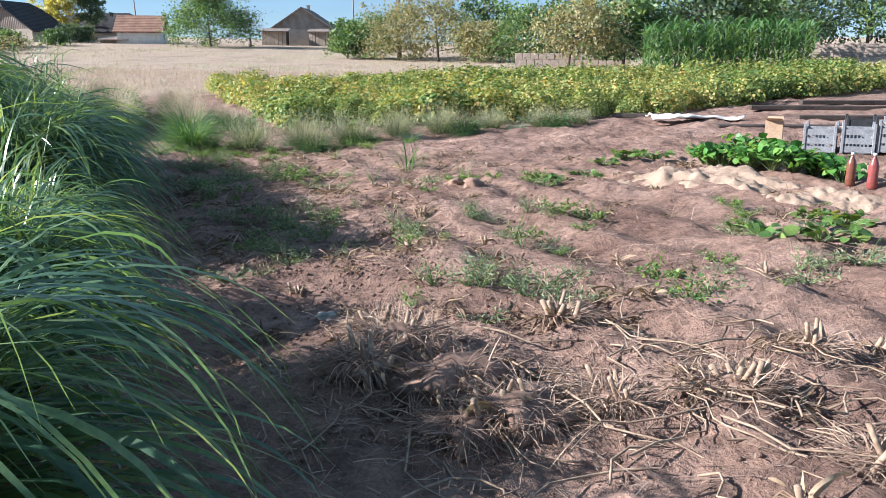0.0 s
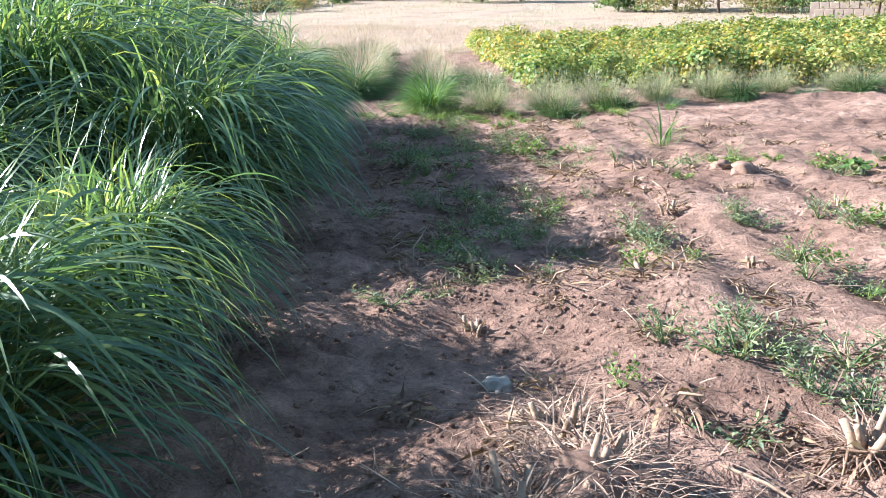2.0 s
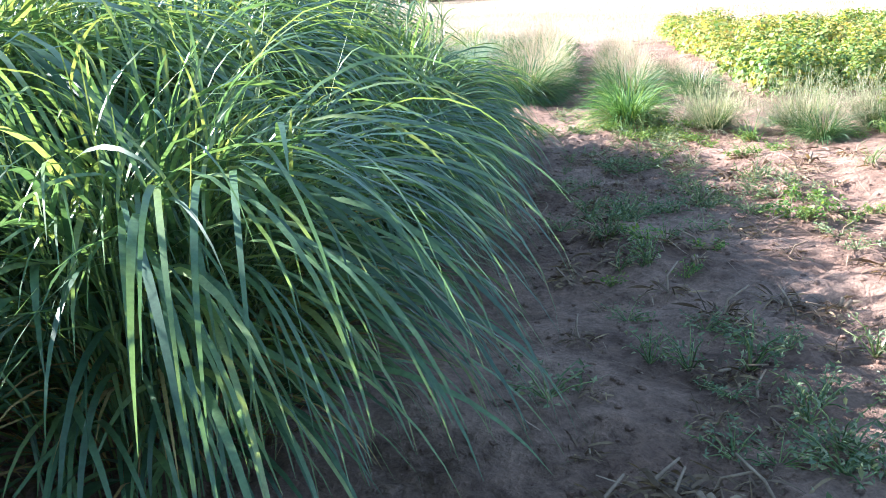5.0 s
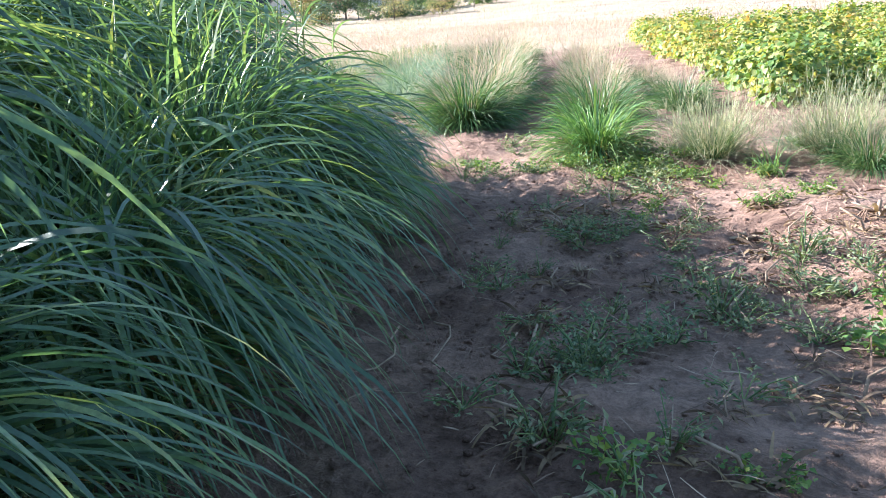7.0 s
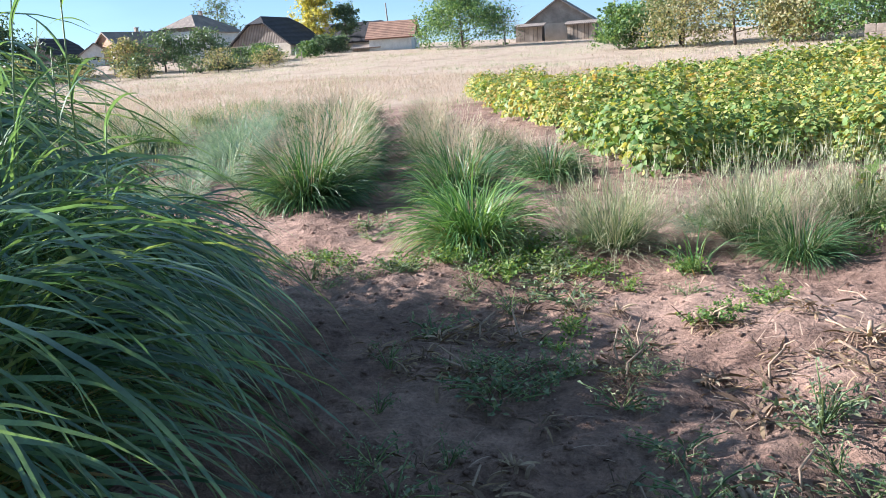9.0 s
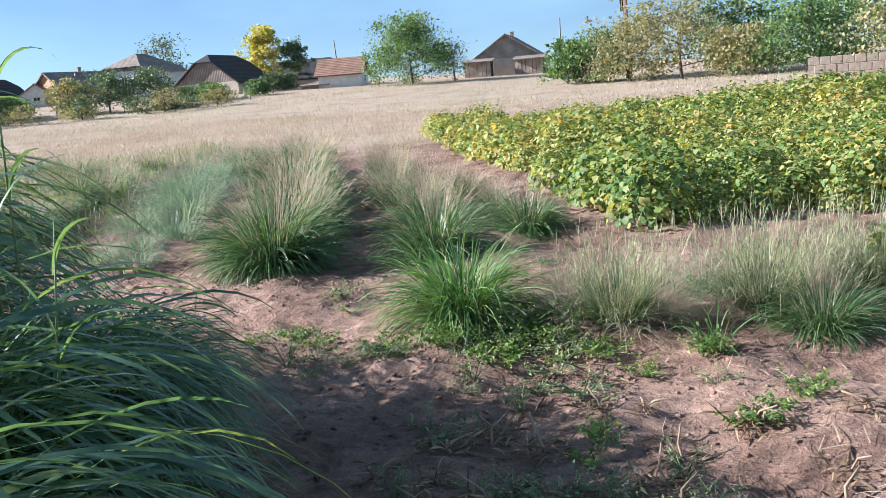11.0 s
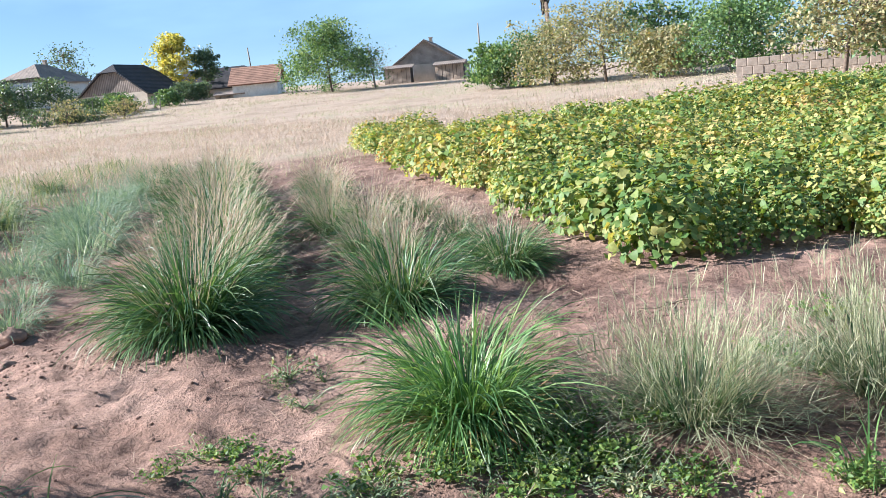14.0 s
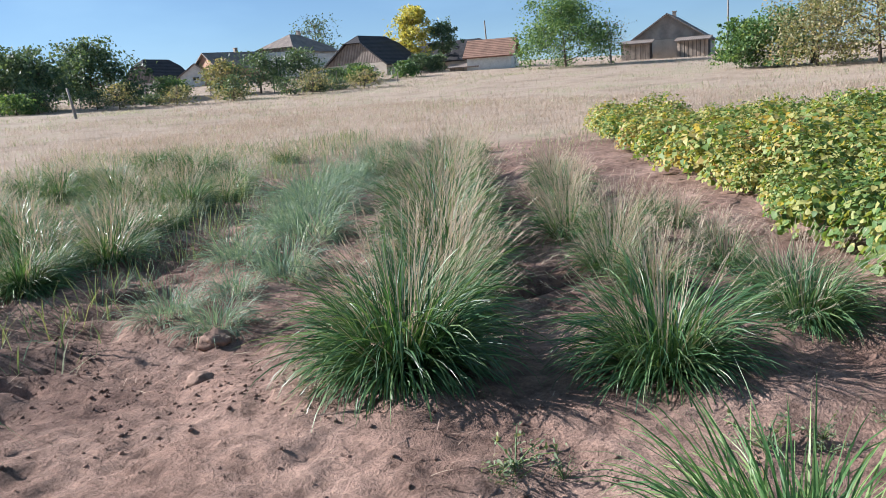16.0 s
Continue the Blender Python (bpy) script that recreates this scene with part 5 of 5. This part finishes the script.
def withered(seed):
    """A heap of withered leaves and stalk ends left where a plant was cut."""
    global rng
    rng = np.random.default_rng(seed)
    ob = thing("withered_plant", "withered brown plant remains on the soil", "withered plant", "withered plants in the bed")
    bag = Bag()
    k = 30
    a, base = fan(k, 0.09)
    base[:, 2] = 0.012
    t0 = rng.uniform(0.75, 1.6, k)
    strips(bag, base, a + rng.normal(0, 1.2, k), rng.uniform(0.04, 0.15, k), rng.uniform(0.004, 0.016, k), t0, t0 + rng.uniform(0.2, 1.8, k), 6, 1.0, 2.5, np.array([0.6, 1, 0.7, 0.9, 0.8, 0.5, 0.15]))
    part("foliage", bag.mesh("foliage", BROWN), ob)
    b = Bag()
    h1 = rng.uniform(0.08, 0.16)
    tube(b, [(0, 0, -0.01), (0.03, 0.01, h1 * 0.4), (0.10, -0.03, h1 * 0.7)], [0.006, 0.005, 0.0035], 6)
    part("stalk", b.mesh("stalk", STALK), ob)
    return ob


dead = [withered(s) for s in (171, 172, 173, 174)]
for i, (x, y) in enumerate(((-2.79, 12.12), (-2.52, 12.42), (-2.22, 12.02), (-3.02, 12.47), (-3.32, 11.72), (-3.47, 12.32), (-4.62, 11.82), (-1.30, 7.05), (-1.10, 7.20), (-3.01, 9.28), (-3.23, 9.78), (-3.02, 10.77), (-0.40, 7.00), (-0.60, 6.50), (0.30, 6.60), (0.55, 4.80), (1.45, 5.10))):
    settle(dead[i % 4], x, y, i * 70, 1.15, 0.0)
for i in range(230):
    x, y = pr.uniform(-5.0, 3.6), pr.uniform(4.2, 13.2)
    if i % 2:
        x = -0.69 * y + 3.2 + pr.uniform(0, 2.3)
    if x > -0.69 * y + 3.15:
        settle(dead[i % 4], x, y, pr.uniform(0, 360), pr.uniform(0.6, 1.3), 0.0)
discard(*dead)


def clods(bag):
    shapes = [rough_lump(1.0, s, 0.62, 1, 0.5) for s in range(5)]
    r = random.Random(17)
    for i in range(11000):
        if i % 5 < 2:
            c = r.choice(MOUNDS)
            x, y = c[0] + r.gauss(0, c[2] * 0.9), c[1] + r.gauss(0, c[2] * 0.9)
        elif i % 2:
            x, y = r.uniform(-10, 3.5), r.uniform(3.5, 16)
        else:
            y = r.uniform(4.5, 13)
            x = -0.67 * y + 2.4 + r.uniform(0, 2.6)
        v, f = shapes[i % 5]
        s = 0.004 + 0.015 * r.random() ** 3
        a = r.uniform(0, 6.28)
        ca, sa = math.cos(a) * s, math.sin(a) * s
        bag.add(np.stack([v[:, 0] * ca - v[:, 1] * sa + x, v[:, 0] * sa + v[:, 1] * ca + y, v[:, 2] * s + float(height(x, y)) + 0.2 * s], 1), (), f)


mass("soil_clods", clods, SOIL, "small crumbled soil clods strewn over the bed", "soil clods")


def litter(bag):
    """Loose straws and dry stalk ends, thickest round the dug stubs."""
    global rng
    rng = np.random.default_rng(151)
    zones = ((1.10, 4.20, 0.6, 1500), (2.20, 4.40, 0.9, 1100), (0.60, 4.90, 0.3, 300), (1.50, 5.20, 0.5, 160), (-2.72, 12.22, 0.6, 220), (-0.80, 6.40, 0.5, 160), (0.20, 6.70, 0.6, 160), (-3.06, 9.92, 0.9, 160), (-6.66, 13.66, 0.9, 110), (-4.94, 13.14, 0.5, 120), (-0.84, 9.55, 1.6, 700), (1.30, 8.00, 1.6, 700), (1.00, 6.20, 1.2, 500), (-2.42, 11.32, 1.2, 500), (-3.72, 13.25, 0.6, 160), (-9.62, 14.73, 0.9, 120), (-5.42, 15.49, 0.5, 70), (-1.54, 12.70, 1.0, 220))
    for cx, cy, r, k in zones:
        x, y = rng.normal(cx, r * 0.6, k), rng.normal(cy, r * 0.6, k)
        t0 = np.clip(rng.normal(1.45, 0.22, k), 0.6, 1.75)
        strips(bag, np.stack([x, y, height(x, y) + 0.012], 1), rng.uniform(0, 6.28, k), rng.uniform(0.03, 0.16, k), rng.uniform(0.002, 0.006, k), t0, t0 + rng.uniform(-0.2, 0.5, k), 3, 1.0, 0.8, np.array([0.8, 1, 1, 0.6]))


mass("straw_litter", litter, ROOTLET, "dry straw litter strewn over the dug soil", "straw litter")
stalk_rng = random.Random(23)
long_stalks = []
for i in range(5):
    b = Bag()
    l1 = 0.3 + 0.11 * i
    pts = [(l1 * (j / 6 - 0.5), 0.05 * math.sin(j * 1.3 + i * 2), 0.012 + 0.025 * abs(math.sin(j * 1.1 + i))) for j in range(7)]
    tube(b, pts, [0.005, 0.005, 0.0045, 0.004, 0.0035, 0.003, 0.002], 6)
    long_stalks.append(b.mesh("dry_stalk", STALK))
for i, (cx, cy, r, k) in enumerate(((2.30, 4.40, 0.6, 55), (1.40, 4.00, 0.5, 25), (2.70, 5.30, 0.5, 9), (-0.60, 6.90, 0.5, 4), (-2.82, 12.12, 0.5, 4), (-3.59, 9.64, 0.4, 4), (-4.65, 15.17, 0.3, 2))):
    for j in range(k):
        x, y = stalk_rng.gauss(cx, r * 0.7), stalk_rng.gauss(cy, r * 0.7)
        o = new("dry_stalk", long_stalks[stalk_rng.randrange(5)])
        o.matrix_basis = pose(*on_ground(x, y, -0.004), stalk_rng.uniform(-6, 6), stalk_rng.uniform(-6, 6), stalk_rng.uniform(0, 360))
        tagged(o, "pale dry broken plant stalk lying on soil", "dry stalk", "dry stalks on the bed")


def lump(name, x, y, r, mat, label, category, seed, flat=0.65, sink=0.4):
    v, f = rough_lump(r, seed, flat, 3, 0.5)
    me = mesh_np(name, v, f, mat)
    o = new(name, me)
    o.matrix_basis = pose(*on_ground(x, y, r * flat * sink - r * flat * 0.6), 0, 0, seed * 40)
    return tagged(o, label, category)


lump("stone", 0.18, 5.24, 0.055, PALE_STONE, "rounded pale grey stone on shaded soil", "stone", 2)


def root_ball(x, y, r, seed):
    """A dug-up stool: a low crumbling lump bristling with cut stems and dry roots."""
    global rng
    rng = np.random.default_rng(seed)
    ob = thing("root_ball", "dug-up root ball bristling with dry pinkish roots", "root ball", "dug-up roots in the bed", on_ground(x, y, 0.0), 0)
    v, f = rough_lump(r, seed, 0.42, 3, 0.6)
    part("soil_core", mesh_np("soil_core", v, f, CLOD), ob)
    bag = Bag()
    k = 520
    a = rng.uniform(0, 6.28, k)
    rr = r * rng.random(k) ** 0.5
    base = np.stack([rr * np.cos(a), rr * np.sin(a), r * 0.34 * np.sqrt(np.clip(1 - (rr / r) ** 2, 0, 1)) + 0.01], 1)
    t0 = np.clip(rng.normal(1.25, 0.35, k), 0.3, 1.8)
    strips(bag, base, a + rng.normal(0, 0.9, k), rng.uniform(0.05, 0.2, k), rng.uniform(0.002, 0.007, k), t0, t0 + rng.uniform(0.3, 1.3, k), 4, 1.0, 1.2, np.array([1, 0.9, 0.8, 0.6, 0.2]))
    part("root", bag.mesh("root", ROOTLET), ob, "tangled dry roots")
    for j in range(4):
        b = Bag()
        a1, h1 = rng.uniform(0, 6.28), rng.uniform(0.08, 0.16)
        x0, y0 = rng.normal(0, r * 0.35, 2)
        tube(b, [(x0, y0, 0), (x0 + 0.3 * h1 * math.cos(a1), y0 + 0.3 * h1 * math.sin(a1), h1 * 0.6), (x0 + 0.5 * h1 * math.cos(a1), y0 + 0.5 * h1 * math.sin(a1), h1)], [0.013, 0.011, 0.010], 7)
        part("stalk", b.mesh("stalk", STALK), ob)
    return ob


for i, (x, y, r) in enumerate(((0.62, 4.82, 0.13), (0.82, 4.55, 0.20), (1.08, 4.3, 0.24), (1.38, 4.1, 0.21), (2.2, 4.45, 0.16), (1.72, 4.25, 0.13), (2.6, 3.9, 0.14), (1.45, 5.15, 0.10), (2.6, 5.0, 0.1), (0.72, 4.3, 0.16), (1.2, 3.95, 0.16))):
    root_ball(x, y, r, 400 + i)
lump("soil_clod", 0.09, 9.95, 0.11, CLOD, "large reddish clod of dug soil", "soil clod", 6)
lump("soil_clod", -0.15, 10.15, 0.09, CLOD, "large reddish clod of dug soil", "soil clod", 7)
lump("soil_clod", -9.13, 14.39, 0.10, CLOD, "dark clod at the furrow's edge", "soil clod", 8)
lump("soil_clod", -9.63, 14.92, 0.12, CLOD, "dark clod at the furrow's edge", "soil clod", 9)


def heap(x, y, rx, ry, turn, high, label):
    """A low spread heap whose ragged rim runs out into the bed."""
    p, q = np.meshgrid(np.linspace(-1.25, 1.25, 90), np.linspace(-1.25, 1.25, 60))
    ca, sa = math.cos(turn), math.sin(turn)
    gx_, gy_ = x + p * rx * ca - q * ry * sa, y + p * rx * sa + q * ry * ca
    r = np.hypot(p, q) + 0.7 * value_noise(gx_ * 3.1, gy_ * 3.1) + 0.3 * value_noise(gx_ * 9, gy_ * 9)
    z = height(gx_, gy_) - 0.03 + (high + 0.03) * smooth(1.15 - r, 0, 0.8) + 0.05 * value_noise(gx_ * 11, gy_ * 11) + 0.03 * value_noise(gx_ * 23, gy_ * 23)
    z = np.where(np.hypot(p, q) > 1.15, height(gx_, gy_) - 0.1, z)
    ids = np.arange(90 * 60).reshape(60, 90)
    me = mesh_np("soil_heap", np.stack([gx_ - x, gy_ - y, z - float(height(x, y))], 2), np.stack([ids[:-1, :-1], ids[:-1, 1:], ids[1:, 1:], ids[1:, :-1]], 2).reshape(-1, 4), SAND)
    ob = new("soil_heap", me)
    ob.matrix_basis = pose(*on_ground(x, y))
    return tagged(ob, label, "soil heap")


heap(2.61, 10.57, 1.15, 0.55, -0.55, 0.09, "low heap of pale sandy soil beside vegetables")
heap(3.52, 9.46, 0.8, 0.4, 0.35, 0.06, "low heap of pale sandy soil beside bottles")


# ---- crates, bottles and clutter ----
def crate(label, mat, x, y, rz, w=0.38, d=0.5, h=0.33):
    """A stackable vegetable crate with slotted sides and corner posts."""
    ob = thing("vegetable_crate", label, "crate", "crates beside the bed", on_ground(x, y, 0.0), rz)
    for sx in (-1, 1):
        for sy in (-1, 1):
            b = box(Bag(), (sx * w / 2 - 0.02, sy * d / 2 - 0.02, 0), (sx * w / 2 + 0.02, sy * d / 2 + 0.02, h + 0.07))
            part("corner_post", bevelled(b.mesh("corner_post", mat, False), 0.006), ob)
    for s in (-1, 1):
        for z0, z1 in ((0.02, 0.10), (0.13, 0.21), (0.25, h)):
            b = box(Bag(), (-w / 2 + 0.02, s * d / 2 - 0.008, z0), (w / 2 - 0.02, s * d / 2 + 0.008, z1))
            part("slat", b.mesh("slat", mat, False), ob)
            b = box(Bag(), (s * w / 2 - 0.008, -d / 2 + 0.02, z0), (s * w / 2 + 0.008, d / 2 - 0.02, z1))
            part("slat", b.mesh("slat", mat, False), ob)
        for i in range(7):
            x0 = -w / 2 + 0.03 + i * (w - 0.06) / 7
            b = box(Bag(), (x0, s * d / 2 - 0.005, 0.10), (x0 + 0.016, s * d / 2 + 0.005, 0.25))
            part("rib", b.mesh("rib", mat, False), ob)
    b = box(Bag(), (-w / 2, -d / 2, 0.008), (w / 2, d / 2, 0.02))
    part("floor_panel", b.mesh("floor_panel", mat, False), ob)
    return ob


GREY_LABEL, BLACK_LABEL = "grey plastic slatted vegetable crate on soil", "black plastic slatted vegetable crate on soil"
crate(GREY_LABEL, GREY_PLASTIC, 4.29, 13.55, -14)
crate(GREY_LABEL, GREY_PLASTIC, 4.74, 13.44, -12)
crate(GREY_LABEL, GREY_PLASTIC, 5.18, 13.36, -15)
crate(BLACK_LABEL, DARK_PLASTIC, 5.03, 14.53, -10)
crate(GREY_LABEL, GREY_PLASTIC, 5.54, 14.45, -12)
crate(BLACK_LABEL, DARK_PLASTIC, 6.02, 13.97, -18)
crate(GREY_LABEL, GREY_PLASTIC, 5.63, 13.26, -10)

carton = thing("cardboard_box", "small brown cardboard box with open flaps", "box", "", on_ground(3.75, 14.03), -12)
for lo, hi in (((-0.12, -0.1, 0), (0.12, -0.094, 0.34)), ((-0.12, 0.094, 0), (0.12, 0.1, 0.34)), ((-0.12, -0.094, 0), (-0.114, 0.094, 0.34)), ((0.114, -0.094, 0), (0.12, 0.094, 0.34))):
    part("side", box(Bag(), lo, hi).mesh("side", CARD, False), carton)
for s in (-1, 1):
    part("flap", box(Bag(), (-0.11, -0.003, 0), (0.11, 0.003, 0.1), pose(0, s * 0.1, 0.34, s * -70, 0, 0)).mesh("flap", CARD, False), carton)


def bottle(label, mat, x, y, s=1.0):
    ob = thing("bottle", label, "bottle", "plastic bottles on the soil", on_ground(x, y, 0.0), 0)
    b = Bag()
    tube(b, [(0, 0, 0), (0, 0, 0.01), (0, 0, 0.08), (0, 0, 0.10), (0, 0, 0.20), (0, 0, 0.24), (0, 0, 0.28), (0, 0, 0.30)], [0.035, 0.045, 0.046, 0.042, 0.045, 0.035, 0.016, 0.014], 14)
    part("body", b.mesh("body", mat), ob)
    b = Bag()
    tube(b, [(0, 0, 0.298), (0, 0, 0.302), (0, 0, 0.32)], [0.014, 0.017, 0.017], 12)
    part("cap", b.mesh("cap", WHITE_PAINT), ob, "pale screw cap")
    ob.scale = (s, s, s)
    return ob


bottle("brown plastic bottle standing on the soil", BROWN_BOTTLE, 3.92, 10.20, 1.05)
bottle("red plastic bottle standing on the soil", RED_BOTTLE, 4.07, 9.98, 1.1)
bottle("red plastic bottle standing on the soil", RED_BOTTLE, 4.34, 9.94, 1.0)

cloth_x, cloth_y = np.meshgrid(np.linspace(-0.85, 0.85, 34), np.linspace(-0.35, 0.35, 14))
cloth_z = 0.07 + 0.16 * value_noise(cloth_x * 3.1 + 4, cloth_y * 3.1) + 0.10 * value_noise(cloth_x * 7, cloth_y * 7)
cloth_z = np.maximum(cloth_z, 0.02) * (1 - 0.5 * np.abs(cloth_y / 0.35) ** 3)
cid = np.arange(34 * 14).reshape(14, 34)
cloth = new("white_sheet", mesh_np("white_sheet", np.stack([cloth_x, cloth_y + 0.08 * np.sin(cloth_x * 4), cloth_z], 2), np.stack([cid[:-1, :-1], cid[:-1, 1:], cid[1:, 1:], cid[1:, :-1]], 2).reshape(-1, 4), CLOTH))
cloth.matrix_basis = pose(*on_ground(2.87, 17.75), 0, 0, 12)
cloth.modifiers.new("thickness", "SOLIDIFY").thickness = 0.012
tagged(cloth, "crumpled white sheet lying on the soil", "sheet")
# near-black planks also stand in for the shadow over these right-hand beds
for i, (x, y, l1, rz) in enumerate(((5.50, 19.87, 2.8, 8), (6.28, 18.29, 3.0, 6), (4.28, 16.81, 2.2, 10), (6.99, 21.33, 3.4, 12), (1.97, 18.52, 1.3, -6), (5.95, 15.87, 2.4, 6))):
    me = bevelled(box(Bag(), (-l1 / 2, -0.11, 0), (l1 / 2, 0.11, 0.09)).mesh("plank", BOARD, False), 0.012)
    o = new("plank", me)
    o.matrix_basis = pose(*on_ground(x, y, 0.02), 0, 0, rz)
    tagged(o, "dark weathered plank edging a bed, near-black for the shadow there", "plank", "dark planks on the soil")


# ---- maize patch ----
def maize(seed):
    global rng
    rng = np.random.default_rng(seed)
    ob = thing("maize_plant", "tall fresh green maize plant in a dense patch", "maize plant", "maize patch behind the beans")
    b = Bag()
    tube(b, [(0, 0, -0.05), (0.02, 0, 0.8), (0.0, 0.02, 1.7)], [0.014, 0.012, 0.005], 5)
    part("stalk", b.mesh("stalk", CULM), ob)
    b = Bag()
    k = 16
    a = np.arange(k) * math.pi + rng.normal(0, 0.6, k)
    t0 = rng.uniform(0.3, 0.6, k)
    strips(b, np.stack([np.zeros(k), np.zeros(k), np.linspace(0.15, 1.65, k)], 1), a, rng.uniform(0.45, 0.8, k), rng.uniform(0.05, 0.08, k), t0, t0 + rng.uniform(0.8, 1.8, k), 6, 1.3, 0.6)
    part("foliage", b.mesh("foliage", TUFT_LIGHT), ob)
    return ob


corn = [maize(s) for s in (161, 162, 163)]
for i in range(100):
    x, y = 1.99 + (i % 25) * 0.235 + pr.uniform(-0.08, 0.08), 32.55 + (i // 25) * 0.5 + pr.uniform(-0.1, 0.1)
    settle(corn[i % 3], x, y, pr.uniform(0, 360), pr.uniform(0.9, 1.1))
discard(*corn)
